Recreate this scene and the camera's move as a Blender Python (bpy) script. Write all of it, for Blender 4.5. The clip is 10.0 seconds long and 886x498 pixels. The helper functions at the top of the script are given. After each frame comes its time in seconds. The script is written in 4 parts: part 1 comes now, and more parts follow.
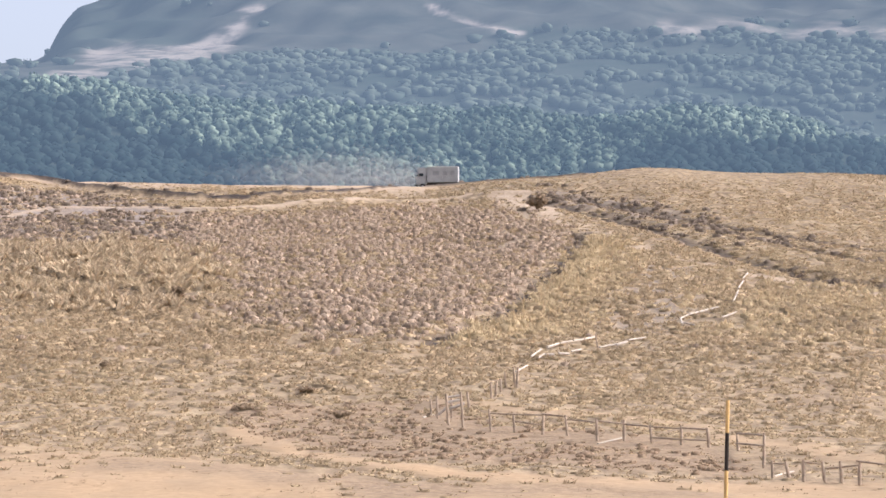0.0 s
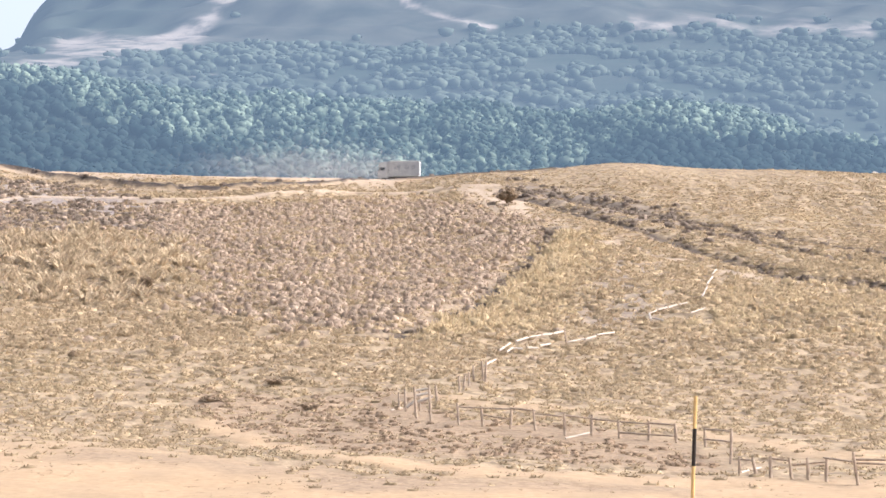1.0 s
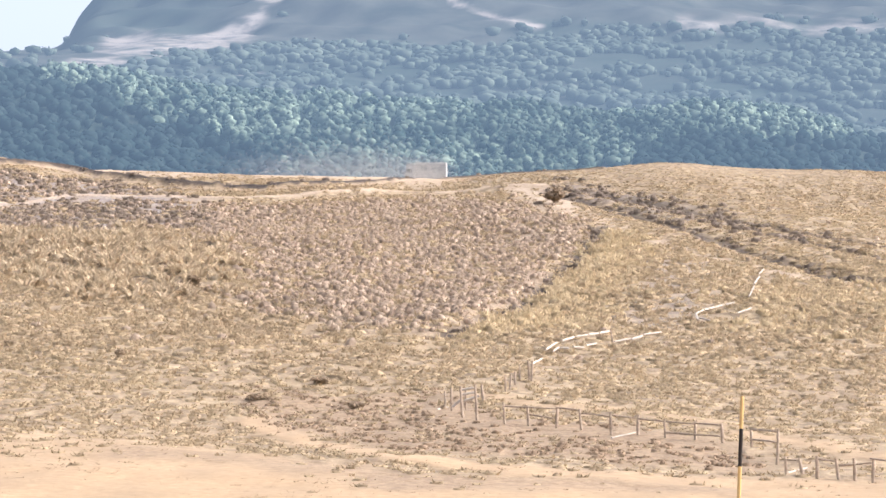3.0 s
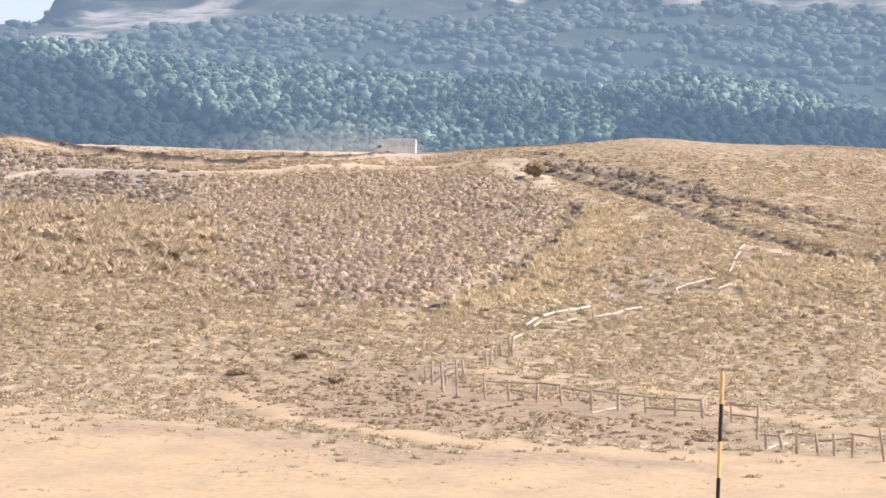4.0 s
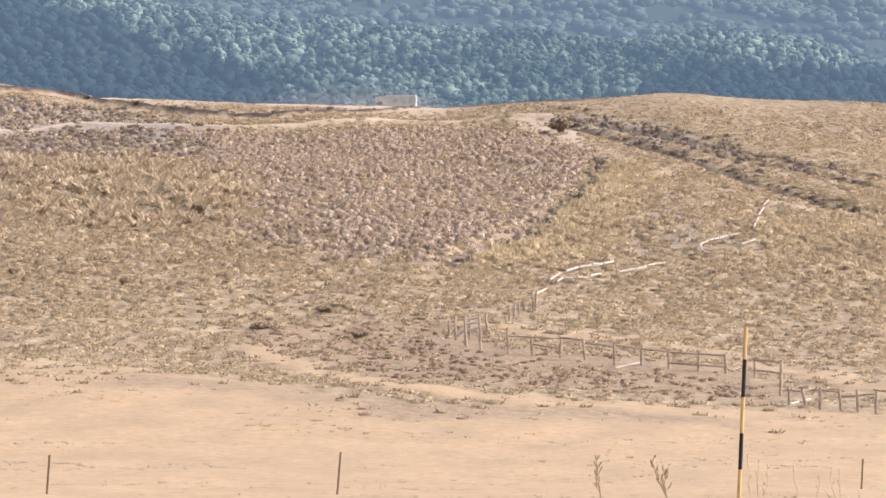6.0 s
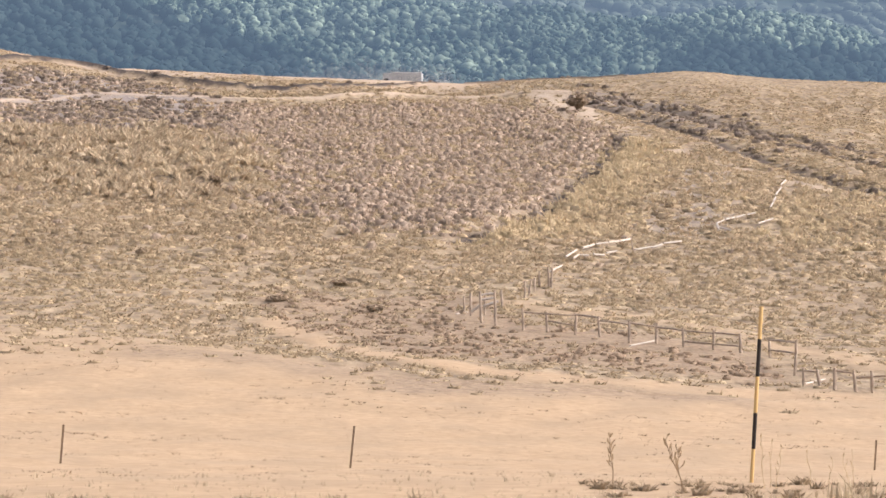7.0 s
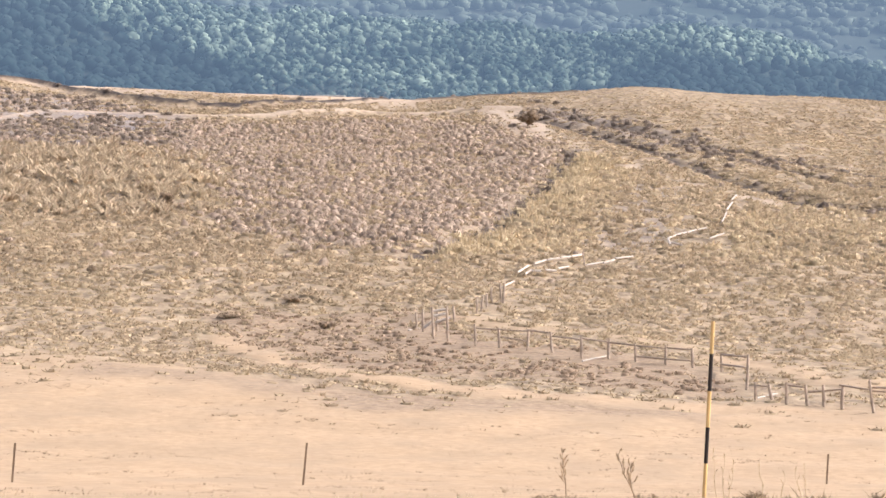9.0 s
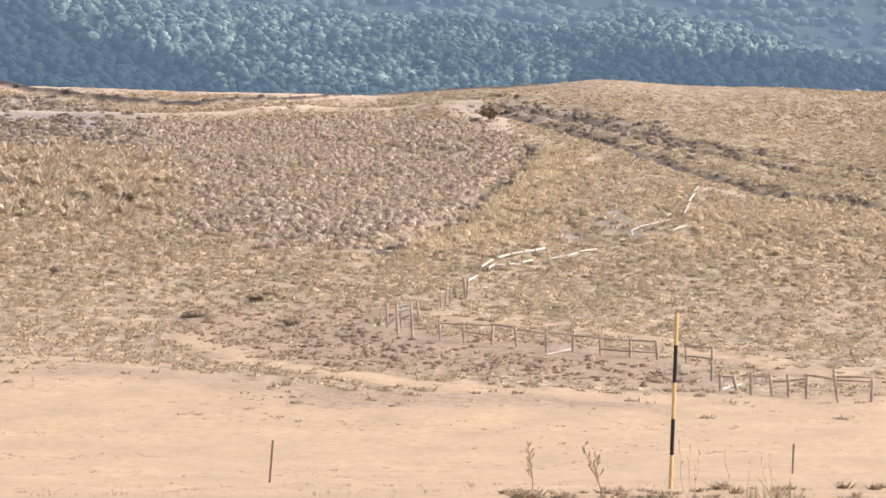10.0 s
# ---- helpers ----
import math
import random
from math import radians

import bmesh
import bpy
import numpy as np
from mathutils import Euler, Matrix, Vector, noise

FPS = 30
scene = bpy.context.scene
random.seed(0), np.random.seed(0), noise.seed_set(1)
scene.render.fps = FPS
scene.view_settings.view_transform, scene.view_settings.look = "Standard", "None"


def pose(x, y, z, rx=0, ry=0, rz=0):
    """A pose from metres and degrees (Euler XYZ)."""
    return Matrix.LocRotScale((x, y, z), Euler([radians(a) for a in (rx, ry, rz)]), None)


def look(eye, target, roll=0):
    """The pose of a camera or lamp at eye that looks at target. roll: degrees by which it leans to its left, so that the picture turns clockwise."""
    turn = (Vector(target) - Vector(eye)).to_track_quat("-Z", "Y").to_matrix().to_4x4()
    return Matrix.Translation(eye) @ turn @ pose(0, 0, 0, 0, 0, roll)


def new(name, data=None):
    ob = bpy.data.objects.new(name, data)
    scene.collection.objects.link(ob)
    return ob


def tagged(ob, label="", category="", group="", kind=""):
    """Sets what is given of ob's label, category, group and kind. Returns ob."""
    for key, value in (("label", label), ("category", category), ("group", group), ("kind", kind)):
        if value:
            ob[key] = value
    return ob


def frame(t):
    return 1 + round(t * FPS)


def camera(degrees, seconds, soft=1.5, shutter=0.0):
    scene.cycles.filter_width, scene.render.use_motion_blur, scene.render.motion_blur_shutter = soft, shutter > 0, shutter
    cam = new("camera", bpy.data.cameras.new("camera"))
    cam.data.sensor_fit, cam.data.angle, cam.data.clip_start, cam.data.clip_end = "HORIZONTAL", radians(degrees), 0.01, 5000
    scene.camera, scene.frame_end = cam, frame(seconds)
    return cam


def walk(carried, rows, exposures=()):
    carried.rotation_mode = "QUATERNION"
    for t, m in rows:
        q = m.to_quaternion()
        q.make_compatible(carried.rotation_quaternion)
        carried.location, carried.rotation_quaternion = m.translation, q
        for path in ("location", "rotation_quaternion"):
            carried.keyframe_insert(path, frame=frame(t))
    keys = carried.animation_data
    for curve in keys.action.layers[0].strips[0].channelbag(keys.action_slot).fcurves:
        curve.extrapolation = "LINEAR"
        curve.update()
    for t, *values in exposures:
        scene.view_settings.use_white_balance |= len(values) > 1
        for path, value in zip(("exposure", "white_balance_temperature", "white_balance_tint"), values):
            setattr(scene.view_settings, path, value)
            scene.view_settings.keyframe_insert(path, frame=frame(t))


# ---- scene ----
EYE_LENS = 18.19
cam = camera(EYE_LENS, 10.0, soft=1.55)
EYE = 2.0
walk(cam, [
    (0.0, pose(0, 0, EYE, 93.838, 0.291, -1.147)),
    (0.1, pose(0, 0, EYE, 93.681, 0.085, -1.032)),
    (0.2, pose(0, 0, EYE, 93.849, -0.032, -0.726)),
    (0.3, pose(0, 0, EYE, 94.020, -0.110, -0.191)),
    (0.4, pose(0, 0, EYE, 94.088, 0.027, -0.769)),
    (0.5, pose(0, 0, EYE, 93.905, 0.198, -0.932)),
    (0.6, pose(0, 0, EYE, 93.940, 0.108, -1.008)),
    (0.7, pose(0, 0, EYE, 93.831, 0.071, -1.272)),
    (0.8, pose(0, 0, EYE, 93.790, -0.004, -1.482)),
    (0.9, pose(0, 0, EYE, 93.819, -0.092, -1.616)),
    (1.0, pose(0, 0, EYE, 93.699, -0.212, -1.812)),
    (1.1, pose(0, 0, EYE, 93.681, -0.278, -1.971)),
    (1.2, pose(0, 0, EYE, 93.836, -0.369, -1.705)),
    (1.3, pose(0, 0, EYE, 93.856, -0.414, -1.487)),
    (1.4, pose(0, 0, EYE, 93.606, -0.377, -1.463)),
    (1.5, pose(0, 0, EYE, 93.733, -0.327, -1.549)),
    (1.6, pose(0, 0, EYE, 93.877, -0.430, -1.045)),
    (1.7, pose(0, 0, EYE, 93.915, -0.378, -0.215)),
    (1.8, pose(0, 0, EYE, 93.886, -0.307, -0.059)),
    (1.9, pose(0, 0, EYE, 93.666, -0.157, -0.072)),
    (2.0, pose(0, 0, EYE, 93.508, 0.022, 0.129)),
    (2.1, pose(0, 0, EYE, 93.658, -0.105, -0.115)),
    (2.2, pose(0, 0, EYE, 93.526, -0.154, 0.021)),
    (2.3, pose(0, 0, EYE, 93.433, -0.133, -0.245)),
    (2.4, pose(0, 0, EYE, 93.621, 0.011, -0.380)),
    (2.5, pose(0, 0, EYE, 93.820, 0.000, -0.000)),
    (2.6, pose(0, 0, EYE, 94.043, -0.131, 0.057)),
    (2.7, pose(0, 0, EYE, 93.893, -0.232, 0.108)),
    (2.8, pose(0, 0, EYE, 93.732, -0.331, -0.212)),
    (2.9, pose(0, 0, EYE, 93.640, -0.449, -0.505)),
    (3.0, pose(0, 0, EYE, 93.676, -0.426, -0.861)),
    (3.1, pose(0, 0, EYE, 93.475, -0.491, -1.125)),
    (3.2, pose(0, 0, EYE, 93.398, -0.531, -1.293)),
    (4.3, pose(0, 0, EYE, 92.804, -0.468, -1.263)),
    (4.4, pose(0, 0, EYE, 92.596, -0.555, -1.672)),
    (4.5, pose(0, 0, EYE, 92.502, -0.608, -1.572)),
    (4.6, pose(0, 0, EYE, 92.431, -0.567, -1.498)),
    (4.7, pose(0, 0, EYE, 92.510, -0.436, -1.559)),
    (4.8, pose(0, 0, EYE, 92.850, -0.407, -1.224)),
    (4.9, pose(0, 0, EYE, 92.833, -0.470, -1.002)),
    (5.0, pose(0, 0, EYE, 92.458, -0.541, -1.031)),
    (5.1, pose(0, 0, EYE, 92.202, -0.694, -0.925)),
    (5.2, pose(0, 0, EYE, 92.245, -0.699, -0.544)),
    (6.3, pose(0, 0, EYE, 92.170, -0.794, -0.945)),
    (6.4, pose(0, 0, EYE, 92.012, -1.069, -0.824)),
    (6.5, pose(0, 0, EYE, 92.217, -1.115, -1.007)),
    (6.6, pose(0, 0, EYE, 92.123, -1.389, -0.833)),
    (6.7, pose(0, 0, EYE, 92.217, -1.531, -0.546)),
    (6.8, pose(0, 0, EYE, 92.226, -1.660, -0.409)),
    (6.9, pose(0, 0, EYE, 91.831, -1.684, -0.365)),
    (7.0, pose(0, 0, EYE, 91.699, -1.492, -0.473)),
    (7.1, pose(0, 0, EYE, 91.507, -1.494, -0.545)),
    (7.2, pose(0, 0, EYE, 91.308, -1.637, -0.449)),
    (7.3, pose(0, 0, EYE, 90.889, -1.688, -0.171)),
    (7.4, pose(0, 0, EYE, 90.698, -1.537, -0.254)),
    (7.5, pose(0, 0, EYE, 91.213, -1.424, -0.234)),
    (7.6, pose(0, 0, EYE, 91.692, -1.344, 0.278)),
    (7.7, pose(0, 0, EYE, 91.768, -1.299, 0.189)),
    (7.8, pose(0, 0, EYE, 92.023, -1.392, -0.217)),
    (7.9, pose(0, 0, EYE, 92.207, -1.561, 0.329)),
    (8.0, pose(0, 0, EYE, 92.304, -1.715, 0.095)),
    (8.1, pose(0, 0, EYE, 92.428, -1.512, 0.037)),
    (8.2, pose(0, 0, EYE, 92.537, -1.393, -0.193)),
    (8.3, pose(0, 0, EYE, 92.694, -1.459, -0.430)),
    (8.4, pose(0, 0, EYE, 92.792, -1.581, -0.857)),
    (8.5, pose(0, 0, EYE, 92.717, -1.885, -1.105)),
    (8.6, pose(0, 0, EYE, 92.548, -1.585, -0.939)),
    (8.7, pose(0, 0, EYE, 92.492, -1.371, -1.419)),
    (8.8, pose(0, 0, EYE, 92.462, -1.250, -1.196)),
    (8.9, pose(0, 0, EYE, 92.469, -1.178, -1.336)),
    (9.0, pose(0, 0, EYE, 92.056, -1.214, -1.460)),
    (9.1, pose(0, 0, EYE, 92.182, -0.950, -1.367)),
    (9.2, pose(0, 0, EYE, 92.421, -0.728, -1.649)),
    (9.3, pose(0, 0, EYE, 92.292, -0.690, -1.291)),
    (9.4, pose(0, 0, EYE, 91.866, -0.622, -1.427)),
    (9.5, pose(0, 0, EYE, 91.945, -0.438, -1.957)),
    (9.6, pose(0, 0, EYE, 91.613, -0.457, -2.460)),
    (9.7, pose(0, 0, EYE, 91.797, -0.505, -2.440)),
    (9.8, pose(0, 0, EYE, 92.058, -0.429, -2.399)),
    (10.0, pose(0, 0, EYE, 91.968, -0.372, -2.191)),
], [(0.0, -0.03, 6220, 15), (0.4, 0.14, 6170, 13), (1.0, 0.30, 6170, 12.5), (2.5, 0.33, 6170, 12.5), (4.5, 0.17, 6170, 13), (5.2, 0.16, 6170, 13), (6.5, -0.07, 6270, 14.5), (7.5, -0.02, 6370, 14.5), (8.0, -0.06, 6200, 14.5), (8.5, 0.07, 6170, 14.5), (9.0, 0.14, 6170, 14.5), (9.5, 0.10, 6170, 14.5), (10.0, 0.05, 6170, 14.5)])

# ---- daylight ----
SUN_ELEVATION, SUN_AZIMUTH = 38.0, 90.0   # degrees; azimuth clockwise from +Y
world = bpy.data.worlds.new("sky")
scene.world = world
world.use_nodes = True
wn = world.node_tree
sky = wn.nodes.new("ShaderNodeTexSky")
sky.sky_type, sky.sun_disc = "NISHITA", False
sky.sun_elevation, sky.sun_rotation = radians(SUN_ELEVATION), radians(SUN_AZIMUTH)
sky.dust_density, sky.air_density = 4.5, 0.65
haze = wn.nodes.new("ShaderNodeHueSaturation")   # a hazy, whitened summer sky
haze.inputs["Saturation"].default_value = 0.5
wn.links.new(sky.outputs[0], haze.inputs["Color"])
wn.links.new(haze.outputs[0], wn.nodes["Background"].inputs[0])
wn.nodes["Background"].inputs[1].default_value = 0.31
sun = new("sun", bpy.data.lights.new("sun", "SUN"))
sun.data.energy, sun.data.angle, sun.data.color = 3.25, radians(0.6), (1.0, 0.95, 0.87)
se, sa = radians(SUN_ELEVATION), radians(SUN_AZIMUTH)
sun.matrix_world = look((math.sin(sa) * math.cos(se) * 100, math.cos(sa) * math.cos(se) * 100, math.sin(se) * 100), (0, 0, 0))
scene.view_settings.exposure = 0.0

# ---- terrain ----
PROFILE_Y = [-5000, 27.7, 36, 52, 78, 115, 147, 185, 250, 320, 400, 425, 455, 490, 600, 900, 1250]
PROFILE_Z = [0, 0, 0.03, -1.1, -1.74, 0.7, 2.5, 6.9, 15.7, 26.0, 37.8, 38.3, 37.7, 35.0, 28.0, 40.0, 80.0]
CREST_U = [-0.40, -0.25, -0.18, -0.160, -0.134, -0.109, -0.058, -0.017, 0.018, 0.036, 0.071, 0.097, 0.126, 0.16, 0.19, 0.25, 0.40]
CREST_DZ = [10, 7.0, 4.2, 3.2, 1.6, 0.55, 0.3, -0.1, -0.25, 0.4, 1.4, 2.25, 1.8, 1.5, 1.1, 2.0, 4.0]


def slopes(xs, ys):
    """Slopes of a smooth curve through the given points, with no overshoot."""
    h, d = np.diff(xs), np.diff(ys) / np.diff(xs)
    m = np.zeros(len(xs))
    m[0], m[-1] = d[0], d[-1]
    for i in range(1, len(xs) - 1):
        if d[i - 1] * d[i] > 0:
            m[i] = 2 * d[i - 1] * d[i] / (d[i - 1] + d[i])
    return m


def smooth_curve(xs, ys):
    xs, ys = np.array(xs, float), np.array(ys, float)
    m = slopes(xs, ys)

    def at(x):
        x = np.clip(x, xs[0], xs[-1])
        i = np.clip(np.searchsorted(xs, x) - 1, 0, len(xs) - 2)
        h = xs[i + 1] - xs[i]
        s = (x - xs[i]) / h
        return (ys[i] * (1 + 2 * s) * (1 - s) ** 2 + m[i] * h * s * (1 - s) ** 2
                + ys[i + 1] * s * s * (3 - 2 * s) + m[i + 1] * h * s * s * (s - 1))
    return at


profile, crest = smooth_curve(PROFILE_Y, PROFILE_Z), smooth_curve(CREST_U, CREST_DZ)


def step(a, b, x):
    s = np.clip((x - a) / (b - a), 0, 1)
    return s * s * (3 - 2 * s)


def waves(x, y, size, seed):
    """Soft irregular waves between about -1 and 1."""
    r = np.random.RandomState(seed)
    total = 0
    for k in range(6):
        a, p, f = r.uniform(0, 6.283), r.uniform(0, 6.283), r.uniform(0.6, 1.7)
        total = total + np.sin((x * math.cos(a) + y * math.sin(a)) * 6.283 * f / size + p)
    return total / 3.2


def height(x, y):
    """The ground's height: the road's level, a hollow beyond it, then the hill up to its crest."""
    x, y = np.asarray(x, float), np.asarray(y, float)
    u = x / np.maximum(y, 60)
    z = profile(y) + crest(u) * step(230, 400, y) * (1 - step(450, 700, y))
    z = z + 0.0245 * x * (1 - step(45, 75, y))
    rough = step(60, 160, y)
    z = z + rough * (0.35 * waves(x, y, 38, 3) + 0.10 * waves(x, y, 9, 4)) * (1 - 0.6 * step(350, 400, y)) + step(34, 60, y) * 0.06 * waves(x, y, 7, 5)
    return z

def line_distance(x, y, pts, squeeze=1.0):
    """Distance in plan to a line through pts; squeeze shortens distances along y."""
    best = np.full(np.shape(x), 1e9)
    for (ax, ay), (bx, by) in zip(pts, pts[1:]):
        dx, dy = bx - ax, by - ay
        s = np.clip(((x - ax) * dx + (y - ay) * dy) / (dx * dx + dy * dy), 0, 1)
        best = np.minimum(best, np.hypot(x - ax - s * dx, (y - ay - s * dy) * squeeze))
    return best


def band(x, y, pts, width, soft=0.5, squeeze=1.0):
    d = line_distance(x, y, pts, squeeze) + 0.35 * width * waves(x, y, width * 5, 11)
    return 1 - step(width * (1 - soft), width * (1 + soft), d)


def patch(x, y, cx, cy, rx, ry, soft=0.35):
    d = np.hypot((x - cx) / rx, (y - cy) / ry) + 0.14 * waves(x, y, (rx + ry) * 0.5, 12) + 0.05 * waves(x, y, 8, 13)
    return 1 - step(1 - soft, 1 + soft, d)


def area(x, y, pts, soft, squeeze=0.4):
    """1 inside a closed outline in plan, 0 outside, with an uneven soft edge."""
    inside = np.zeros(np.shape(x), bool)
    closed = pts + pts[:1]
    for (ax, ay), (bx, by) in zip(closed, closed[1:]):
        if ay != by:
            inside ^= ((ay > y) != (by > y)) & (x < (bx - ax) * (y - ay) / (by - ay) + ax)
    d = line_distance(x, y, closed, squeeze)
    d = np.where(inside, d, -d) + 0.55 * soft * waves(x, y * 0.6, soft * 7, 14) + 0.3 * soft * waves(x, y, soft * 2.5, 15)
    return step(-soft, soft, d)


TRACK = [(-90, 292), (-50, 314), (-41, 341), (-27, 342), (-13, 346), (1, 361), (11, 363), (18, 358)]
CUT_BANK = [(-75, 338), (-57, 352), (-52, 378), (-47, 382), (-41, 373), (-30, 361), (-24, 357)]
CUT_BANK_2 = [(-24, 357), (-18, 355), (-12, 362), (-6.4, 371), (1, 386)]
CUT_BANK_3 = [(6, 386), (12, 391), (20, 392), (27, 387)]
GULLY = [(18.8, 347), (22.5, 339), (27.3, 321), (32.5, 287), (36.8, 270), (40.5, 252), (52, 236)]
GULLY_2 = [(20.5, 353), (28, 337), (35, 318), (43, 296), (56, 268)]
GULLY_3 = [(24, 347), (31, 326), (38.5, 297), (46, 273), (58, 254)]
TRAIL = [(14.7, 357), (20, 330), (24.5, 288), (31, 269), (35.2, 259), (39.2, 245.5), (48, 226)]
LOW_TRAIL = [(-8, 148), (-6.2, 140), (-3.3, 128), (0.1, 115.5), (2.4, 112.6), (4.5, 109), (8.8, 106.8), (14.3, 107), (24, 104)]
HIGH_TRAIL = [(-8.5, 371), (-3, 349), (4, 330), (8, 318)]
FENCE_TRAIL = [(3.3, 158), (6.4, 154.5), (10.9, 150.5), (16.8, 140), (22, 136)]
EAST_TRAIL = [(16.5, 131), (18.2, 129.5), (19.8, 120), (22.6, 113.7), (32, 108)]
CREASE = [(21.5, 300), (20.2, 290), (16.7, 267), (12.6, 240.5), (9.4, 223), (5.7, 206), (2.5, 197)]
SPUR = [(22.6, 290), (18.3, 260), (13.9, 232), (9.4, 212.5), (4.7, 199)]
SPUR_AREA = [(21.4, 298), (26.2, 287), (21, 247), (16.7, 217), (11.5, 203.5), (5.9, 197), (3.4, 196.5), (9.8, 222), (17, 266)]
GREY_BASIN = [(22.9, 263), (28.2, 267), (30.6, 256), (24.7, 218), (19.7, 207), (17.2, 213)]
TUSSOCK_AREA = [(-60, 268), (-39, 289), (-29.4, 297), (-21, 290), (-15.6, 259), (-15, 234), (-18.2, 226), (-24.6, 226), (-33, 243), (-52, 248)]
BOWL = [(-24, 331), (-9.3, 340), (8.4, 352), (15.6, 338), (20, 297), (16.8, 268), (12.6, 242), (9.2, 224), (5.3, 206), (2.2, 197), (-3.5, 204), (-10, 217), (-14, 226), (-16, 262), (-22, 300)]
WEST_SLOPE = [(-80, 330), (-55, 346), (-43.5, 363), (-33, 357), (-24.5, 338), (-22, 302), (-35, 294), (-70, 270)]
FENCE_LINE = [(2.4, 150), (5.1, 136.8), (8.8, 134), (12.3, 128.7), (15.8, 125), (15.8, 116)]
FENCE_LINE_2 = [(15.4, 111), (17.2, 108.7), (20.6, 106.2)]
LOG_LINES = [[(6, 160), (7.7, 166), (8.1, 175), (10.7, 192), (15, 201)], [(10, 187), (13.6, 193)], [(15, 195.6), (18.7, 199.5)], [(22.8, 215), (26.4, 219.6)], [(26, 214), (27.3, 216)], [(28, 224), (34, 259)]]
LOW_SHADE = [(-11, 115), (-7, 113.5), (-4.4, 110), (-2, 108.5), (0.5, 105)]
LOW_SHADE_2 = [(-1.2, 103.4), (1, 103.6), (4.4, 103.8), (7.6, 104.4), (12, 103)]
BROWN = [(-9.7, 161), (-8, 166), (-3.8, 160.5), (2, 162), (3.9, 153), (6.3, 140), (11, 135), (15, 127), (16.2, 121), (14.9, 112), (9.4, 114), (6.5, 120), (2.5, 120), (-0.9, 122.5), (-3.8, 136), (-5.9, 141), (-7.9, 151)]
field_edge = smooth_curve([-60, -30, -16.5, -11.5, -7.1, -2.5, 2.2, 8.7, 14.2, 21.6, 40], [142, 131, 124, 124, 119, 107, 104, 105, 106, 108, 112])


def zones(x, y):
    """How much of each kind of cover, or of painted shade, the ground has, place by place."""
    z = {}
    soft = 3.0 + 16.0 * step(-4, -12, x)
    z["straw"] = 1 - step(-soft, soft, y - field_edge(x) + 2.0 * waves(x, y, 14, 21) + 0.8 * waves(x, y, 4, 23))
    for line, wide, much in ((LOW_TRAIL, 1.1, 1.0), (FENCE_TRAIL, 1.2, 0.6), (EAST_TRAIL, 1.2, 0.8)):
        z["straw"] = np.maximum(z["straw"], much * band(x, y, line, wide, 0.7, 0.45))
    # the western crest also counts as straw and track, for a pale rim
    z["straw"] = np.maximum(z["straw"], 0.95 * step(374, 384, y) * (1 - step(4, 14, x)))
    z["sage"] = area(x, y, BOWL, 3.2)
    z["tussock"] = area(x, y, TUSSOCK_AREA, 2.5)
    z["gold"] = np.clip(area(x, y, SPUR_AREA, 1.6) + 0.55 * patch(x, y, 38, 222, 15, 26), 0, 1)
    # brown weeds; the LOW_SHADE bands put shading below the trail into this colour
    z["brown"] = np.clip(area(x, y, BROWN, 1.0) * (1 - 0.8 * band(x, y, LOW_TRAIL, 1.1, 0.7, 0.45)) + 0.9 * band(x, y, LOW_SHADE, 1.2, 0.8, 0.4) + 0.9 * band(x, y, LOW_SHADE_2, 0.8, 0.8, 0.4)
                         + 0.4 * band(x, y, [(-15.5, 130.5), (-12.5, 129), (-10.8, 129)], 0.5, 0.7, 0.4) + 0.35 * band(x, y, [(22, 166), (28, 163), (37, 168)], 4, 0.8, 0.4), 0, 1)
    z["grey"] = np.clip(0.5 * area(x, y, GREY_BASIN, 2.5) + area(x, y, WEST_SLOPE, 3.0) + 0.6 * band(x, y, [(21, 352), (28, 335), (34, 316)], 3.0, 0.7, 0.4), 0, 1)
    # dark earth, and the shade of bank faces and crease painted in
    z["soil_shade"] = np.clip(band(x, y, CUT_BANK, 0.8, 0.4, 0.35) + band(x, y, CUT_BANK_2, 0.65, 0.4, 0.35)
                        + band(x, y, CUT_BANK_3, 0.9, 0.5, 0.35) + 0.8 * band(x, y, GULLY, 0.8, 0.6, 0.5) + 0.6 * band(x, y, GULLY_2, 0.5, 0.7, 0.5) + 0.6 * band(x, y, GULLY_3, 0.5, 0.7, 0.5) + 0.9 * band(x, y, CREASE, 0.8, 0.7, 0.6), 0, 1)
    z["track"] = np.clip(0.85 * band(x, y, TRACK, 0.6, 0.6, 0.6) + 0.65 * band(x, y, TRAIL, 1.5, 0.8, 0.6) + 0.5 * band(x, y, HIGH_TRAIL, 0.6, 0.6, 0.6) + 0.4 * patch(x, y, 17, 340, 4.5, 22)
                         + 0.75 * step(366, 380, y + 3 * waves(x, y, 20, 22)) * (1 - step(2, 12, x)) * step(-58, -44, x), 0, 1)
    return z


def relief(x, y):
    """The ground with its gully and crease; banks and track are raised to show from the camera."""
    z = height(x, y)
    z = z + 0.55 * band(x, y, CUT_BANK, 0.7, 0.6, 0.35) + 0.3 * band(x, y, CUT_BANK_2, 0.55, 0.6, 0.35) + 0.35 * band(x, y, CUT_BANK_3, 0.9, 0.6, 0.35)
    z = z - 0.45 * band(x, y, GULLY, 1.4, 0.8) - 0.3 * band(x, y, GULLY_2, 1.0, 0.8) - 0.3 * band(x, y, GULLY_3, 1.0, 0.8) - 0.35 * band(x, y, CREASE, 1.3, 0.8) + 0.2 * band(x, y, TRACK, 0.8, 0.7, 0.6)
    return z


